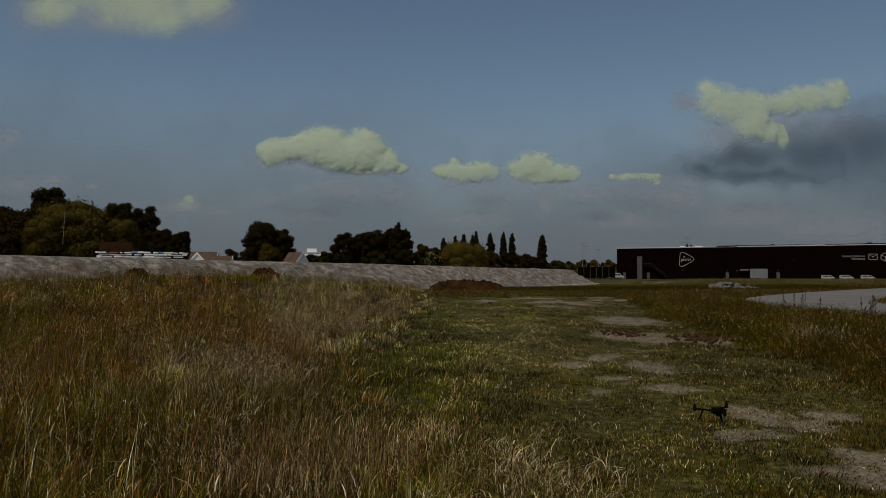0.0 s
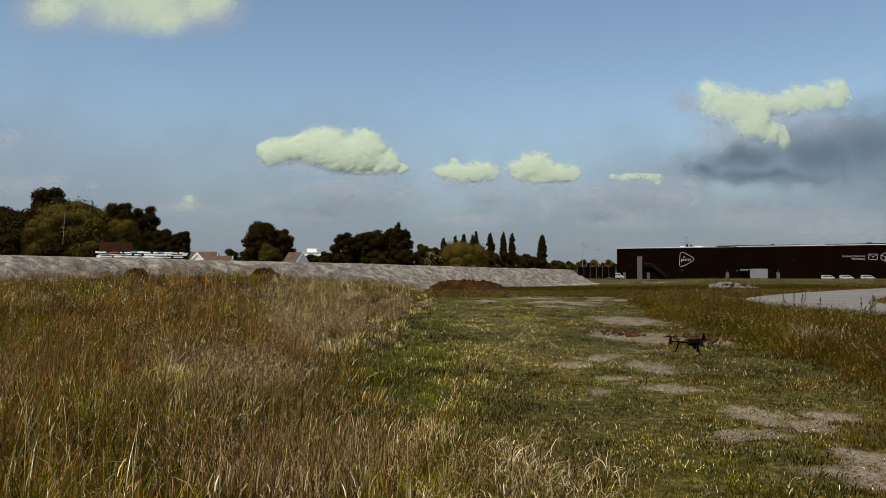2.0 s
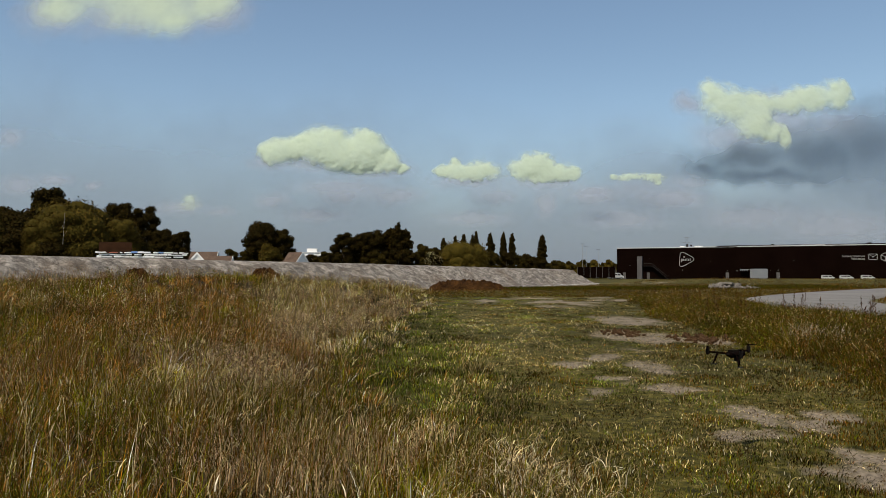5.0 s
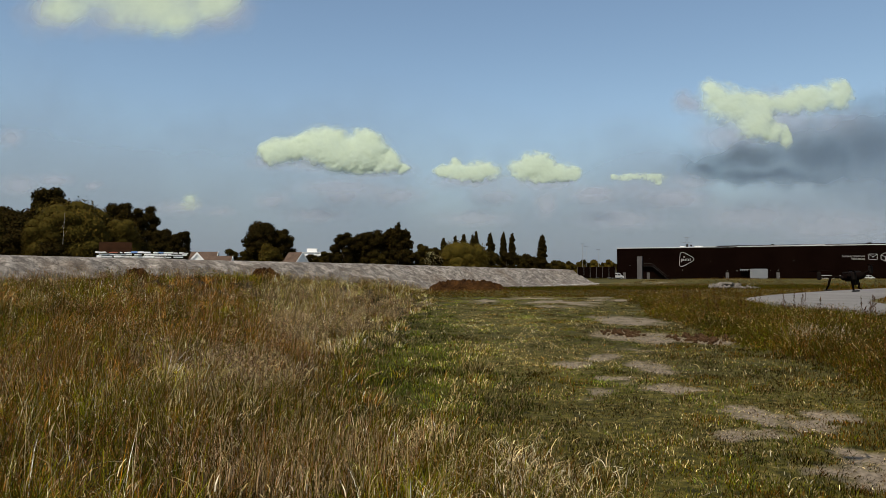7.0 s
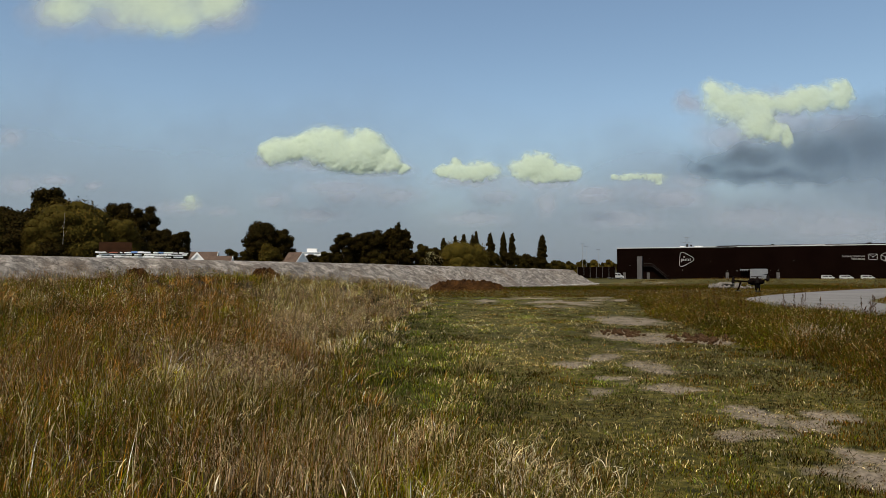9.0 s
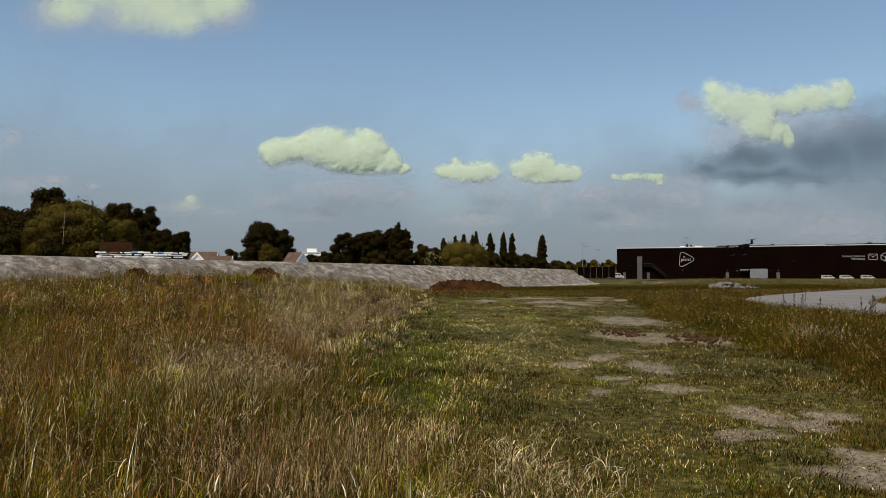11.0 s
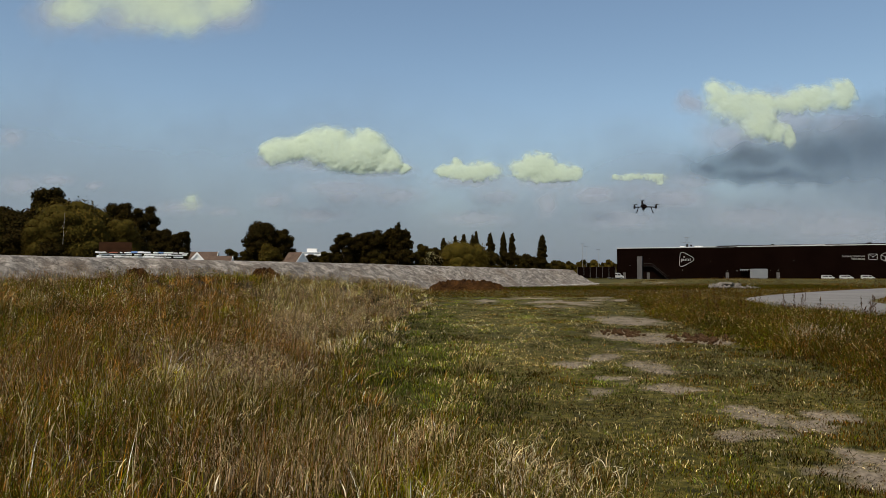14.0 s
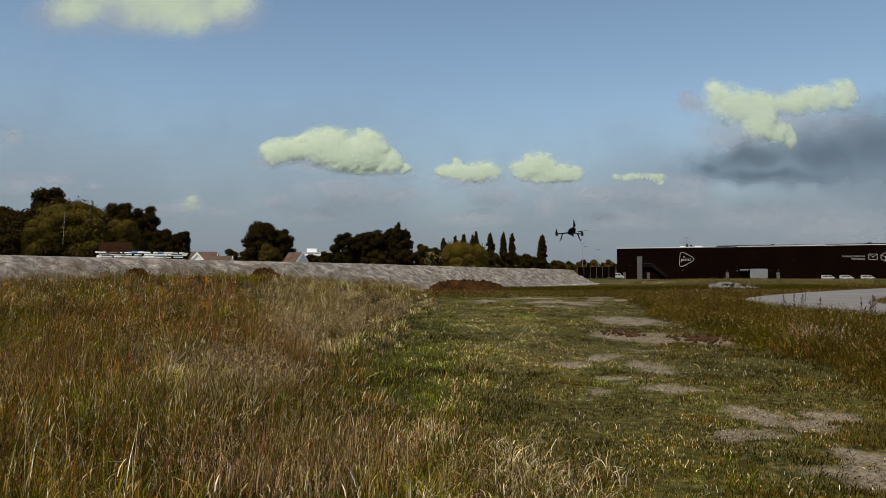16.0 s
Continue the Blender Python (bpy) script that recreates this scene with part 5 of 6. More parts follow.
    xl, yl = xl[lie], yl[lie]
    m = len(xl)
    bits = blades(np.stack([xl, yl, land(xl, yl) + 0.004], 1), 0.010 + 0.016 * g.random(m), (0.002 + 0.004 * g.random(m)) * (yl / 6) ** 0.5, 2.2 * g.normal(size=(m, 2)),
                  pick(g, m, (GREY, BROWN, GREEN, (0.20, 0.16, 0.11), STRAW), (3, 4, 2, 3, 0.4)), (1, 0.8, 0), (0, 0.5, 1.0), g)
    # pale dead blades among the green
    m = 11000
    xf, yf = sow(g, m, 4.4, 30, 1.4)
    few = (tall_grass(xf, yf) < 0.6) & (weeds(xf, yf) < 0.4) & (g.random(m) < 0.25 + 0.9 * ease(fbm(xf * 1.2 + 15, yf * 0.8), 0.42, 0.62)) & (bare(xf, yf) < 0.5)
    xf, yf = xf[few], yf[few]
    m = len(xf)
    flecks = blades(np.stack([xf, yf, land(xf, yf) + 0.02 * g.random(m)], 1), 0.02 + 0.04 * g.random(m), (0.0016 + 0.002 * g.random(m)) * (yf / 6) ** 0.6, 0.4 * g.normal(size=(m, 2)),
                    pick(g, m, ((0.5, 0.44, 0.32), GREY, STRAW), (2, 3, 0.6)), (0.9, 1, 0.6, 0), (0, 0.4, 0.8, 1.0), g)
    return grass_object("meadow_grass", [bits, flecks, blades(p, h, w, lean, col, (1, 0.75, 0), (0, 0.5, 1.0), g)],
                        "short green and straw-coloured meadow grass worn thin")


RUSTY = ((RUST, BROWN, GREEN, GREY, STRAW), (8, 3, 1.6, 0.7, 0.2))
FLUFFY = ((GREY, STRAW, BROWN, GREEN, LIME), (4.4, 0.7, 2.3, 3, 2))
GREENISH = ((GREEN, LIME, BROWN, STRAW), (6, 3, 3, 0.2))
BLEACHED = ((STRAW, GREY, RUST, BROWN, GREEN, LIME), (0.9, 2.2, 1.6, 4, 4, 1))


def tall_kind(g, cx, cy, u):
    rust = fbm(cx * 0.35 + 90, cy * 0.22) + 0.12 * ease(-cx / cy, 0.25, 0.6)
    green = fbm(cx * 0.5 + 11, cy * 0.3 + 31) + 0.16 * ease(cx / cy, -0.22, -0.02)
    near = ease(cy, 7.5, 4.5)
    r = u + 0.0
    k = np.where(green + 0.34 * (r - 0.5) > 0.55, 2, np.where(rust + 0.36 * (value_noise(cx * 29, cy * 11) - 0.5) > 0.49 - 0.09 * ease(cy, 7, 12), 0, 1))
    k = np.where((cx / cy > -0.24) & (cy > 12) & (value_noise(cx * 31, cy * 7) < 0.72), 1, k)
    return np.where((near > 0.3) & (value_noise(cx * 17, cy * 13) < 0.42), 3, k)


def grow_tall():
    g = np.random.default_rng(202)
    sets = []
    kinds = (RUSTY, FLUFFY, GREENISH, BLEACHED)
    # leaves of the tussocks
    x, y, off, u, cx, cy = tufted(g, 320000, 50, 3.7, 58, 1.55, 0.085)
    keep = (u < tall_grass(cx, cy) * hollow(cx, cy)) & (y < 66 + 1.55 * x)
    x, y, off, cx, cy = (a[keep] for a in (x, y, off, cx, cy))
    u = value_noise(cx * 41.0, cy * 37.0)
    n = len(x)
    lush = fbm(cx * 0.5, cy * 0.35 + 11)
    far = (y / 6) ** 0.5
    choice = tall_kind(g, cx, cy, u)
    h = (0.12 + 0.36 * g.random(n)) * (0.4 + 0.4 * lush + 0.8 * u ** 1.5) * (0.28 + 0.72 * tall_height(cx, cy))
    h = np.where(choice == 3, 0.6 * h, h)
    stand = 0.26 + 1.3 * ease(fbm(cx * 1.15 + 19, cy * 0.55 + 4), 0.33, 0.64)
    h = h * (0.72 + 0.3 * stand)
    col = by_kind(g, n, choice, kinds) * ((0.30 + 2.1 * value_noise(cx * 19, cy * 31) ** 1.35) * stand * np.where(choice == 3, 1.9, 1.5))[:, None]
    p = np.stack([x, y, land(x, y) - 0.01], 1)
    lean = off * 0.34 + 0.20 * g.normal(size=(n, 2)) + np.array([0.07, 0.0]) + np.where(choice == 3, 0.28, 0.0)[:, None] * g.normal(size=(n, 2))
    w = (0.0018 + 0.0028 * g.random(n)) * far
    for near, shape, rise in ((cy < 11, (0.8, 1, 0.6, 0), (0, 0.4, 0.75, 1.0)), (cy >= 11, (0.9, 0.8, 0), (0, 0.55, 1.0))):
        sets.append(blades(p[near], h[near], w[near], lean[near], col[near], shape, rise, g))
    # stems with seed heads
    x, y, off, u, cx, cy = tufted(g, 130000, 16, 3.9, 58, 1.42, 0.075)
    keep = (u < tall_grass(cx, cy) * (0.3 + 0.7 * hollow(cx, cy)) * (0.3 + 1.0 * fbm(cx * 0.6 + 30, cy * 0.4))) & (y < 66 + 1.55 * x)
    x, y, off, cx, cy = (a[keep] for a in (x, y, off, cx, cy))
    u = value_noise(cx * 41.0, cy * 37.0)
    n = len(x)
    far = (y / 6) ** 0.5
    choice = tall_kind(g, cx, cy, u)
    h = (0.50 + 0.38 * g.random(n)) * (0.75 + 0.35 * u) * np.where(choice == 2, 0.85, 1.0) * (0.3 + 0.7 * tall_height(cx, cy))
    lean = off * 0.10 + 0.13 * g.normal(size=(n, 2)) + np.array([0.07, 0.0])
    p = np.stack([x, y, land(x, y)], 1)
    sets.append(blades(p, h, 0.0012 * far * np.ones(n), lean, pick(g, n, (BROWN, RUST, LIME, GREEN, GREY, STRAW), (4, 2.5, 2, 3, 1.2, 0.3)), (1, 0.9, 0.6), (0, 0.5, 1.0), g))
    heads = (((RUST, BROWN, (0.15, 0.08, 0.045)), (5, 3, 2)), ((GREY, STRAW, BROWN), (4, 0.8, 4)), ((LIME, GREY, BROWN, GREEN), (3, 1, 4, 3)), ((STRAW, GREY, BROWN), (0.8, 2, 4)))
    mood = (0.35 + 1.5 * value_noise(cx * 19, cy * 31))[:, None]
    hc = by_kind(g, n, choice, heads) * mood
    tipp = p + np.stack([lean[:, 0] * 0.81, lean[:, 1] * 0.81, np.zeros(n)], 1) * h[:, None]
    tipp[:, 2] += h * (0.9 - 0.22 * np.hypot(lean[:, 0], lean[:, 1]) * 0.73)
    hl = 0.03 + 0.055 * g.random(n)
    nod = lean * 2.0 + 0.35 * g.normal(size=(n, 2)) + np.array([0.12, 0.0])
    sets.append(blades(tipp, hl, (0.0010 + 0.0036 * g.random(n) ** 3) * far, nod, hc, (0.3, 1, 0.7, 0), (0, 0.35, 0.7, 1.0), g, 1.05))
    # open panicles: many small spikelets round the top of each stem
    loose = (cy < 34) & (value_noise(cx * 37, cy * 43) < np.choose(choice, (0.36, 0.70, 0.3, 0.1)))
    j = np.repeat(np.nonzero(loose)[0], 13)
    m = len(j)
    s = 0.66 + 0.32 * g.random(m)
    q = p[j] + np.stack([lean[j, 0] * s ** 2, lean[j, 1] * s ** 2, np.zeros(m)], 1) * h[j, None]
    q[:, 2] += h[j] * s
    q[:, :2] += (0.022 * (1.15 - s) / 0.3)[:, None] * g.normal(size=(m, 2))
    pale = by_kind(g, m, choice[j], (((RUST, BROWN, (0.24, 0.13, 0.07)), (4, 1, 3)), (((0.30, 0.225, 0.15), GREY, (0.22, 0.13, 0.09)), (4, 3, 2)), ((GREY, LIME), (2, 3)), ((STRAW, GREY), (1, 2)))) * mood[j]
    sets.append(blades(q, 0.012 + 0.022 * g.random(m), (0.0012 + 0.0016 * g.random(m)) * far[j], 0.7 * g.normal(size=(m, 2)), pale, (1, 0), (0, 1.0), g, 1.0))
    # bleached bent leaves of last year
    x, y, off, u, cx, cy = tufted(g, 60000, 9, 3.8, 34, 1.6, 0.06)
    keep = u < tall_grass(cx, cy) * hollow(cx, cy) * (0.34 + 0.3 * (cy < 6.5) * ease(cx, -1.0, 0.2))
    x, y, off = x[keep], y[keep], off[keep]
    n = len(x)
    p = np.stack([x, y, land(x, y) + 0.02 + 0.34 * g.random(n) ** 1.2 * tall_grass(x, y) * tall_height(x, y)], 1)
    lean = off * 0.6 + 0.5 * g.normal(size=(n, 2)) + np.array([0.15, 0.0])
    sets.append(blades(p, 0.03 + 0.11 * g.random(n) ** 1.4, (0.0018 + 0.0036 * g.random(n) ** 1.5) * (y / 6) ** 0.45, lean, pick(g, n, (STRAW, (0.60, 0.52, 0.38), GREY, BROWN), (1.2, 1.4, 2.6, 0.6)), (0.9, 1, 0.7, 0), (0, 0.45, 0.8, 1.0), g))
    # a stand of dead brown stalks at the near edge
    m = 3600
    c = np.stack([-1.05 + 0.42 * g.normal(size=240), 5.35 + 0.5 * g.normal(size=240)], 1)[np.arange(m) % 240] + 0.06 * g.normal(size=(m, 2))
    p = np.stack([c[:, 0], c[:, 1], land(c[:, 0], c[:, 1]) + 0.12 * g.random(m)], 1)
    sets.append(blades(p, 0.10 + 0.24 * g.random(m), 0.0012 + 0.0020 * g.random(m), 0.22 * g.normal(size=(m, 2)) + np.array([0.06, 0.0]),
                       pick(g, m, ((0.34, 0.22, 0.12), GREY, RUST, (0.52, 0.40, 0.26)), (3, 2, 1.5, 1)), (0.8, 1, 0.7, 0), (0, 0.4, 0.8, 1.0), g))
    # a tangle of flattened straw at the edge of the meadow
    m = 1400
    c = np.stack([0.50 + 0.30 * g.normal(size=200), 5.15 + 0.42 * g.normal(size=200)], 1)[np.arange(m) % 200] + 0.05 * g.normal(size=(m, 2))
    p = np.stack([c[:, 0], c[:, 1], land(c[:, 0], c[:, 1]) + 0.01 + 0.10 * g.random(m)], 1)
    sets.append(blades(p, 0.03 + 0.16 * g.random(m) ** 1.5, 0.0014 + 0.0022 * g.random(m), 0.9 * g.normal(size=(m, 2)), pick(g, m, ((0.64, 0.56, 0.42), STRAW, GREY, BROWN), (1.2, 1, 1.5, 1.6)), (0.9, 1, 0.7, 0), (0, 0.45, 0.8, 1.0), g))
    return grass_object("tall_grass", sets, "tall unmown grass with rust-brown and straw seed heads")


def grow_weeds():
    g = np.random.default_rng(303)
    sets = []
    per, tufts = 22, 13000
    cy = (6.8 ** 0.7 + g.random(tufts) * (46 ** 0.7 - 6.8 ** 0.7)) ** (1 / 0.7)
    cx = 4.6 + g.random(tufts) * (0.66 * cy + 1.0 - 4.6)
    cx, cy, u = (np.repeat(a, per) for a in (cx, cy, g.random(tufts)))
    off = g.normal(size=(len(cx), 2))
    x, y = cx + 0.10 * off[:, 0], cy + 0.10 * off[:, 1]
    keep = (u < weeds(cx, cy) ** 0.5) & (x > 4)
    x, y, off, cx, cy = (a[keep] for a in (x, y, off, cx, cy))
    u = value_noise(cx * 41.0, cy * 37.0)
    n = len(x)
    far = (y / 6) ** 0.5
    patch = fbm(cx * 0.6 + 20, cy * 0.5)
    inner = weeds(cx, cy)
    choice = np.where(fbm(cx * 0.45 + 3, cy * 0.3 + 17) + 0.4 * (u - 0.5) > 0.52, 0, np.where(u > 0.62, 2, 1))
    h = (0.10 + 0.40 * g.random(n)) * (0.35 + 0.6 * patch + 0.5 * u ** 2) * (0.35 + 0.65 * inner)
    col = by_kind(g, n, choice, (((RUST, BROWN, GREEN, GREY, LIME), (1.8, 3, 4, 0.6, 2)), ((GREEN, LIME, BROWN, RUST), (6, 2.2, 4, 0.4)), ((GREEN, GREY, BROWN, LIME), (5, 0.9, 3, 2))))
    col *= ((0.6 + 0.8 * value_noise(cx * 19, cy * 31)) * (0.5 + 0.9 * ease(fbm(cx * 1.1 + 5, cy * 0.7), 0.32, 0.66)))[:, None]
    p = np.stack([x, y, land(x, y) - 0.01], 1)
    lean = off * 0.28 + 0.24 * g.normal(size=(n, 2)) + np.array([0.05, 0.0])
    # small leaves and fluff all over the stems
    j = np.repeat(np.nonzero(g.random(n) < 0.5)[0], 3)
    s = 0.25 + 0.75 * g.random(len(j))
    q = p[j] + np.stack([lean[j, 0] * s ** 2 * h[j], lean[j, 1] * s ** 2 * h[j], h[j] * s], 1) + 0.018 * g.normal(size=(len(j), 3))
    sets.append(blades(q, 0.012 + 0.03 * g.random(len(j)), (0.002 + 0.003 * g.random(len(j))) * far[j], 0.9 * g.normal(size=(len(j), 2)),
                       by_kind(g, len(j), choice[j], (((RUST, BROWN, GREY, GREEN), (1.2, 3, 0.7, 4)), ((LIME, GREEN, BROWN, GREY), (3, 5, 2, 0.4)), ((GREY, GREEN, BROWN, STRAW), (1.2, 5, 3, 0.1)))), (0.5, 1, 0), (0, 0.5, 1.0), g))
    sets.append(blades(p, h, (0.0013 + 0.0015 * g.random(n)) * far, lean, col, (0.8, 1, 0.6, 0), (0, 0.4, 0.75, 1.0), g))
    k = g.random(n) < 0.34
    q = p[k].copy()
    q[:, 0] += lean[k, 0] * h[k]
    q[:, 1] += lean[k, 1] * h[k]
    q[:, 2] += h[k] * 0.92
    m = int(k.sum())
    sets.append(blades(q, 0.03 + 0.06 * g.random(m), (0.002 + 0.003 * g.random(m)) * far[k], lean[k] * 2, by_kind(g, m, choice[k], (((RUST, BROWN, GREEN, GREY), (1.6, 4, 2, 0.8)), ((LIME, BROWN, GREEN, GREY), (2, 4, 3, 0.6)), ((GREY, BROWN, GREEN), (1.5, 4, 2)))), (0.3, 1, 0), (0, 0.45, 1.0), g))
    # dark dock stalks
    x, y = sow(g, 900, 6, 46, 1.0, 0.68, 1.0)
    keep = (g.random(900) < 0.35 * weeds(x, y)) & (x > 5)
    x, y = np.repeat(x[keep], 40), np.repeat(y[keep], 40)
    n = len(x)
    feet = np.stack([x[::40], y[::40], land(x[::40], y[::40])], 1)
    m = len(feet)
    sets.append(blades(feet, np.full(m, 0.76), np.full(m, 0.005), np.zeros((m, 2)), pick(g, m, (BROWN,), (1,)), (1, 0.7, 0), (0, 0.6, 1.0), g))
    z = 0.25 + 0.5 * g.random(n)
    rad = 0.05 * (0.9 - z)
    p = np.stack([x + rad * g.normal(size=n), y + rad * g.normal(size=n), land(x, y) + z], 1)
    sets.append(blades(p, 0.03 + 0.05 * g.random(n), 0.006 + 0.006 * g.random(n), 0.6 * g.normal(size=(n, 2)), pick(g, n, ((0.075, 0.030, 0.009), (0.04, 0.018, 0.007)), (1, 2)), (0.4, 1, 0), (0, 0.5, 1.0), g))
    # bleached dead umbels
    m = 420
    c = np.array([[6.9, 14.2], [7.2, 14.6], [7.55, 14.3], [7.35, 15.2]])[g.integers(0, 4, m)] + 0.13 * g.normal(size=(m, 2))
    p = np.stack([c[:, 0], c[:, 1], land(c[:, 0], c[:, 1])], 1)
    sets.append(blades(p, 0.2 + 0.34 * g.random(m), np.full(m, 0.004), 0.4 * g.normal(size=(m, 2)), pick(g, m, (GREY, (0.5, 0.43, 0.33)), (1, 1)), (1, 0.8, 0), (0, 0.6, 1.0), g))
    return grass_object("weeds", sets, "bank of rank weeds and brown docks beside the road")


def grow_far():
    """Rough tufts on the land towards the warehouse and on the island in the bend."""
    g = np.random.default_rng(404)
    n = 90000
    y = 46 + 150 * g.random(n) ** 1.3
    x = -5 + (g.random(n)) * (0.64 * y + 10)
    xl = np.interp(y, [40, 46, 55, 72, 98, 146], [16.4, 20, 27.3, 43.5, 70, 120])
    xr = np.interp(y, [40, 42, 48.5, 66, 93, 141], [22, 24.4, 30, 46.5, 73, 123])
    keep = ((x < xl - 0.5) | (x > xr + 0.5)) & (y < 64 + 1.55 * x) & (g.random(n) > 0.95 * bare(x, y))
    xi, yi = 20 + 12 * g.random(9000), 24 + 24 * g.random(9000)
    ki = xi > np.interp(yi, [18, 28, 33, 38, 42, 48.5], [19.2, 19.3, 20.0, 21.9, 24.4, 30.0]) + 0.4
    x, y = np.concatenate([x[keep], xi[ki]]), np.concatenate([y[keep], yi[ki]])
    n = len(x)
    patch = fbm(x * 0.12, y * 0.12)
    h = (0.08 + 0.2 * g.random(n)) * (0.4 + 1.1 * patch)
    col = np.where(g.random((n, 1)) < ease(patch, 0.4, 0.6)[:, None], pick(g, n, ((0.085, 0.048, 0.010), BROWN, GREY), (4, 4, 0.4)), pick(g, n, (GREEN, (0.06, 0.040, 0.006), BROWN), (1.2, 3, 4)))
    ditch = np.exp(-((y - 74 - 0.2 * x) / 5) ** 2)
    h = h * (1 + 0.9 * ditch)
    col = np.where(g.random((n, 1)) < 0.85 * ditch[:, None], pick(g, n, (GREEN, BROWN), (2.5, 3)), col)
    p = np.stack([x, y, land(x, y) - 0.02], 1)
    m = 26000
    xd = 5 + 40 * g.random(m)
    yd = 70 + 0.32 * xd + 3.2 * g.normal(size=m)
    dark = blades(np.stack([xd, yd, land(xd, yd) - 0.02], 1), 0.14 + 0.22 * g.random(m), 0.02 * (0.6 + g.random(m)), 0.3 * g.normal(size=(m, 2)), pick(g, m, (GREEN, (0.030, 0.026, 0.002), BROWN), (4, 3, 1)), (1, 0.8, 0), (0, 0.5, 1.0), g)
    return grass_object("rough_grass", [dark, blades(p, h, 0.012 * (y / 40) ** 0.8 * (0.6 + g.random(n)), wind(g, x, y, n, 0.2, 0.4), col, (1, 0.8, 0), (0, 0.5, 1.0), g)],
                        "rough brown and green grass on the waste land")


grow_meadow()
grow_tall()
grow_weeds()
grow_far()


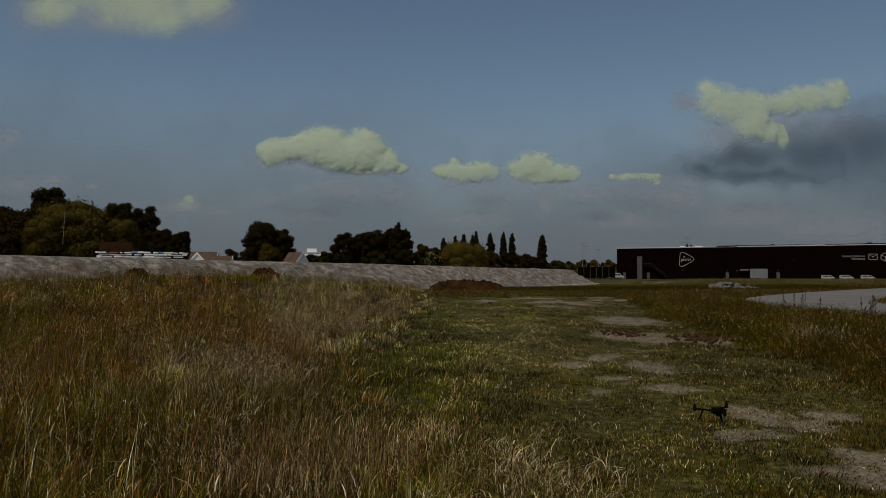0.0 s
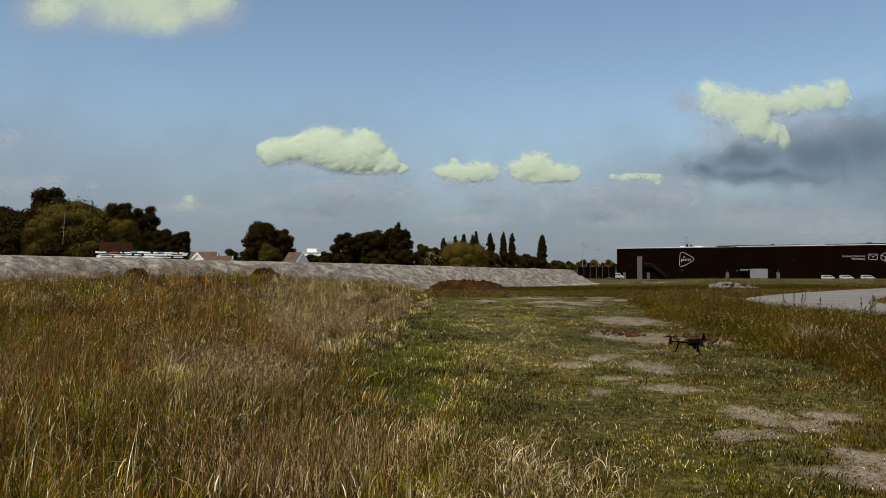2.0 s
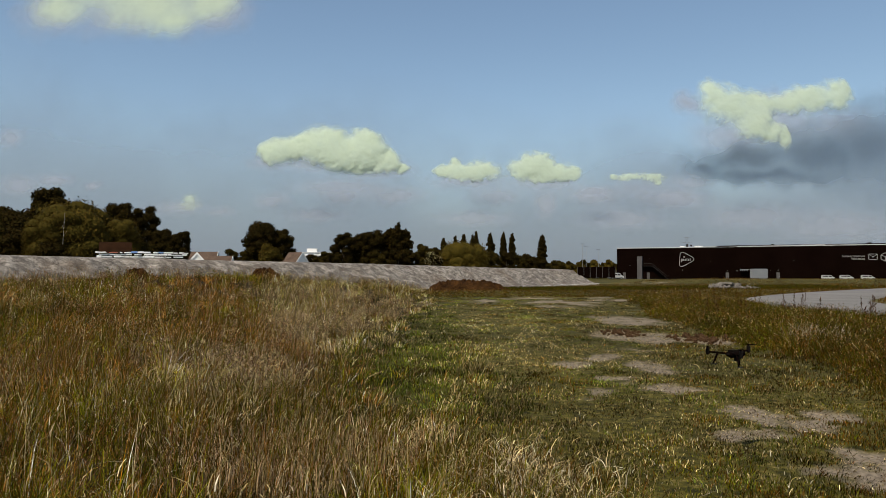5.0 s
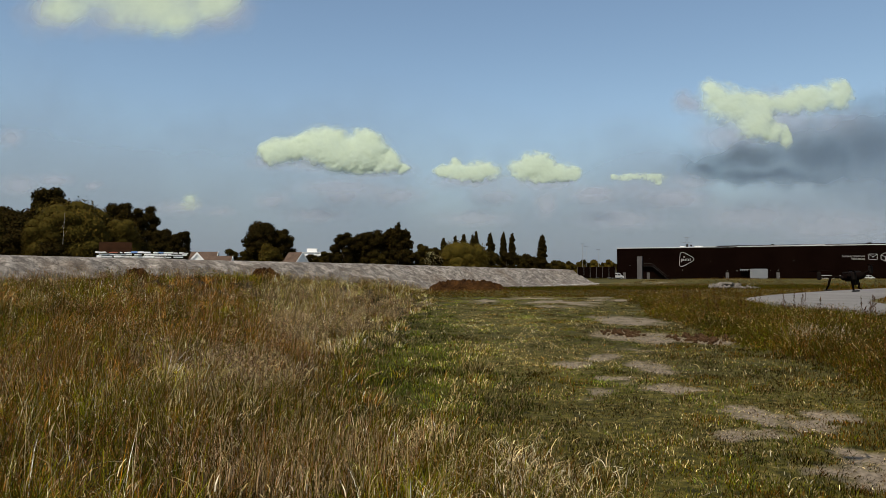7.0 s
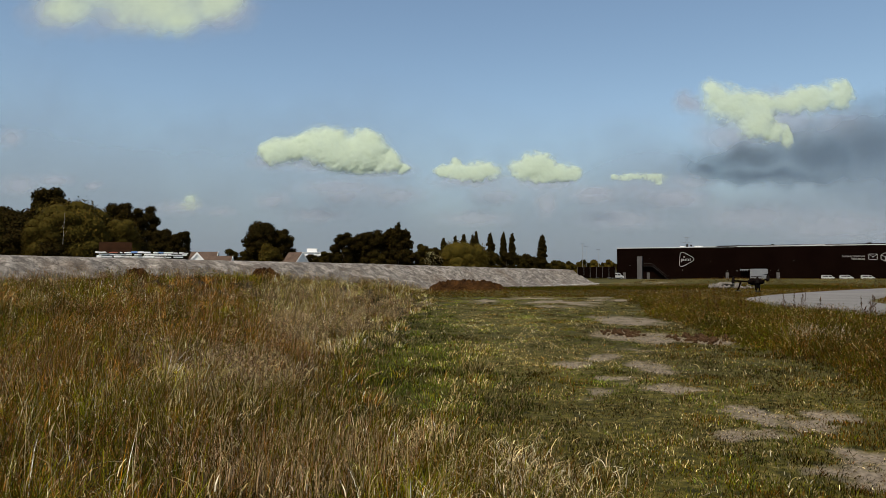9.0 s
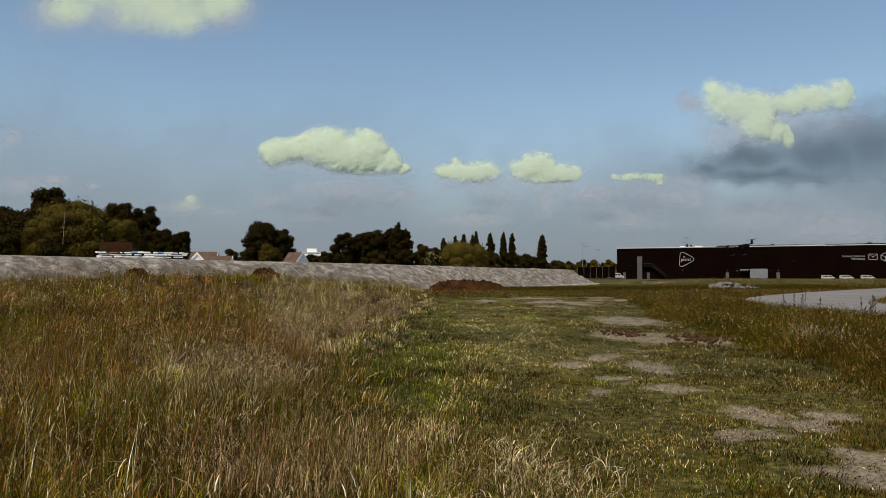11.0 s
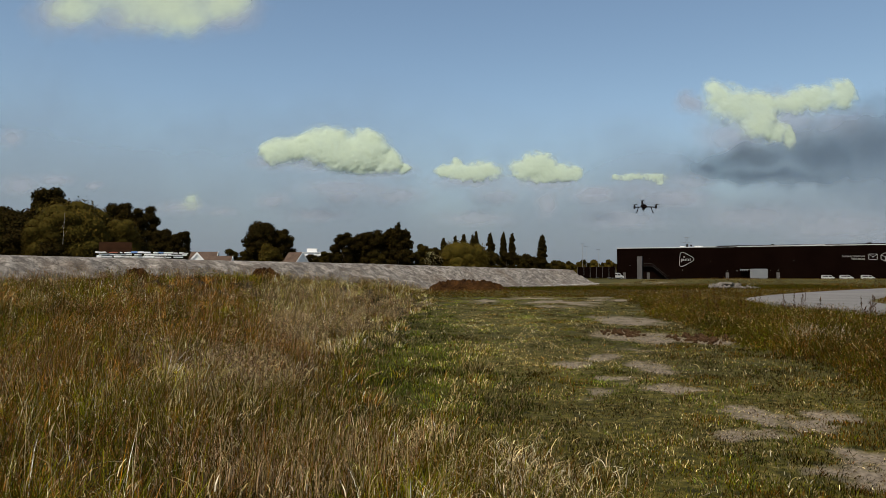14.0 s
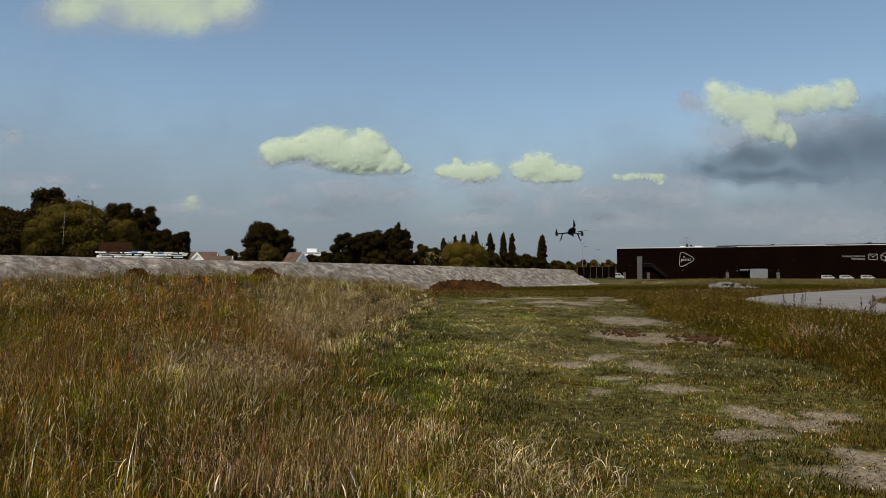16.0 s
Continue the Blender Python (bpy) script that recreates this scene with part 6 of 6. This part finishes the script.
# ---- what moves ----
def motions():
    walk(drone, [
        (0, pose(2.736, 7.449, 0.123, 0, 0, 34.4)),
        (0.6, pose(2.736, 7.449, 0.123, 0, 0, 34.4)),
        (1, pose(2.730, 7.449, 0.146, 0, 0, 34.4)),
        (1.1, pose(2.713, 7.447, 0.185, 0, 0, 34.5)),
        (1.2, pose(2.702, 7.445, 0.259, 0, -2, 34.6)),
        (1.3, pose(2.673, 7.443, 0.310, 0, -2, 34.8)),
        (1.5, pose(2.582, 7.337, 0.499, 0, -2, 35.2)),
        (1.7, pose(2.493, 7.231, 0.667, 0, -1, 35.6)),
        (1.9, pose(2.421, 7.127, 0.788, 0, 0, 35.8)),
        (2.1, pose(2.339, 7.024, 0.884, 0, 0, 36.2)),
        (2.4, pose(2.280, 7.022, 0.943, 0, 0, 36.6)),
        (2.7, pose(2.227, 6.972, 0.936, 0, 1, 36.3)),
        (3, pose(2.196, 6.924, 0.871, 0, 2, 35.8)),
        (3.5, pose(2.232, 6.729, 0.741, 0, 1, 35.1)),
        (4, pose(2.348, 6.481, 0.660, 0, 0, 33.5)),
        (4.2, pose(2.404, 6.431, 0.657, 0, 0, 32.9)),
        (4.7, pose(2.417, 6.228, 0.740, 0, 1, 26.7)),
        (5.3, pose(2.295, 5.921, 0.949, 0, 2, 26.2)),
        (5.9, pose(2.203, 5.715, 1.142, 0, 4, 26.4)),
        (6.3, pose(2.258, 5.662, 1.227, 0, 4, 17.7)),
        (6.5, pose(2.461, 5.661, 1.253, 0, 0.4, 15.9)),
        (6.6, pose(2.613, 5.660, 1.279, 0, -0.4, 14.7)),
        (6.8, pose(2.819, 5.508, 1.357, 0, -2.4, 12.3)),
        (7, pose(2.861, 5.204, 1.476, 0, -4, 10.5)),
        (7.1, pose(2.931, 5.202, 1.536, 0, -4.4, 9.6)),
        (7.2, pose(2.991, 5.200, 1.588, 0, -4.4, 9.1)),
        (7.3, pose(3.022, 5.199, 1.616, 0, -4.4, 8.9)),
        (7.5, pose(3.042, 5.199, 1.604, 0, -4.4, 8.7)),
        (7.7, pose(3.018, 5.304, 1.468, 0, -4, 9.1)),
        (7.9, pose(3.036, 5.459, 1.312, 0, -4.4, 9.7)),
        (8, pose(3.060, 5.612, 1.221, 0, -4.4, 10.1)),
        (8.2, pose(3.061, 5.916, 1.116, 0, -3.2, 12.6)),
        (8.4, pose(3.149, 6.417, 1.103, 0, -2, 15.0)),
        (8.6, pose(3.188, 6.914, 1.188, 0, 0, 16.4)),
        (8.9, pose(3.133, 7.309, 1.349, 0, 0.8, 18.0)),
        (9.2, pose(3.052, 7.502, 1.558, 0, 2, 17.9)),
        (9.7, pose(3.015, 7.895, 1.791, 0, 0, 16.7)),
        (10.4, pose(3.490, 9.192, 1.895, 0, -4, 14.4)),
        (11, pose(4.160, 10.277, 1.862, 0, -12, 12.0)),
        (11.3, pose(4.598, 10.730, 1.829, 0, -14, 6.8)),
        (11.5, pose(4.820, 10.730, 1.829, 0, -15, 5.8)),
        (11.7, pose(4.977, 10.730, 1.837, 0, -16, 5.1)),
        (11.8, pose(5.059, 10.729, 1.862, 0, -17, 4.8)),
        (11.9, pose(5.150, 10.727, 1.911, 0, -17, 4.4)),
        (12, pose(5.245, 10.839, 1.940, 0, -17, 4.2)),
        (12.1, pose(5.334, 10.951, 1.979, 0, -16, 4.1)),
        (12.2, pose(5.397, 11.063, 2.026, 0, -15, 4.0)),
        (12.3, pose(5.435, 11.174, 2.074, 0, -14, 4.1)),
        (12.4, pose(5.392, 11.173, 2.117, 0, -14, 3.0)),
        (12.5, pose(5.360, 11.284, 2.184, 0, -14, 5.0)),
        (12.6, pose(5.256, 11.282, 2.218, 0, -14, 8.0)),
        (12.8, pose(5.263, 11.779, 2.323, 0, -13, 16.0)),
        (13, pose(5.057, 11.978, 2.364, 0, -12, 26.0)),
        (13.2, pose(4.788, 12.277, 2.386, 0, -13, 42.0)),
        (13.4, pose(4.504, 12.377, 2.402, 0, -14, 56.0)),
        (13.5, pose(4.295, 12.376, 2.421, 0, -15, 62.0)),
        (13.7, pose(3.874, 12.274, 2.489, 0, -16, 70.0)),
        (14, pose(3.328, 12.170, 2.603, 0, -14, 85.0)),
        (14.2, pose(2.943, 11.968, 2.667, 0, -14, 96.0)),
        (14.4, pose(2.595, 11.766, 2.720, 0, -12, 110.0)),
        (14.6, pose(2.277, 11.665, 2.764, 0, -10, 119.0)),
        (14.8, pose(2.000, 11.565, 2.762, 0, -10, 126.0)),
        (15, pose(1.852, 11.366, 2.714, 0, -12, 136.0)),
        (15.2, pose(1.762, 10.970, 2.604, 0, -14, 156.0)),
        (15.3, pose(1.721, 10.772, 2.542, 0, -16, 171.0)),
        (15.4, pose(1.690, 10.574, 2.474, 0, -15, 191.0)),
        (15.5, pose(1.658, 10.377, 2.376, 0, -17, 219.0)),
        (15.6, pose(1.634, 10.180, 2.281, 0, -19, 243.0)),
        (15.7, pose(1.640, 9.983, 2.189, 0, -20, 257.0)),
        (15.8, pose(1.654, 9.884, 2.137, 0, -19, 264.0)),
        (16, pose(1.687, 9.687, 2.042, 0, -16, 274.0)),
    ])
    steps = range(0, 16 * FPS + 1)
    for i, (hub, place, way) in enumerate(propellers):
        walk(hub, [(k / FPS, pose(*place, 0, 0, way * 77.0 * k + 50 * i)) for k in steps])
    walk(fly, [
        (0.0, pose(-9.0, 60.0, 9.0)), (11.9, pose(-1.2, 9.0, 3.1)), (12.2, pose(-0.22, 4.1, 2.25)),
        (12.3, pose(0.083, 3.2, 2.165)), (12.4, pose(0.422, 2.6, 2.12)), (12.5, pose(0.837, 2.0, 2.14)), (12.6, pose(1.6, 1.4, 2.3)),
        (12.8, pose(3.2, 0.4, 2.6)), (16.0, pose(20.0, -8.0, 5.0))])
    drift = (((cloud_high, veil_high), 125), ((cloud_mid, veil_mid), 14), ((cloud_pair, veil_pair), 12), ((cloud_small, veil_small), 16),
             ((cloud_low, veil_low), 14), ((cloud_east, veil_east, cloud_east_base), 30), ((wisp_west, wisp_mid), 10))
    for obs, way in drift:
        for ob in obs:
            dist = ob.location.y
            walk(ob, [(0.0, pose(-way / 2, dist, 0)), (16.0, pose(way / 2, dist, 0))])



motions()
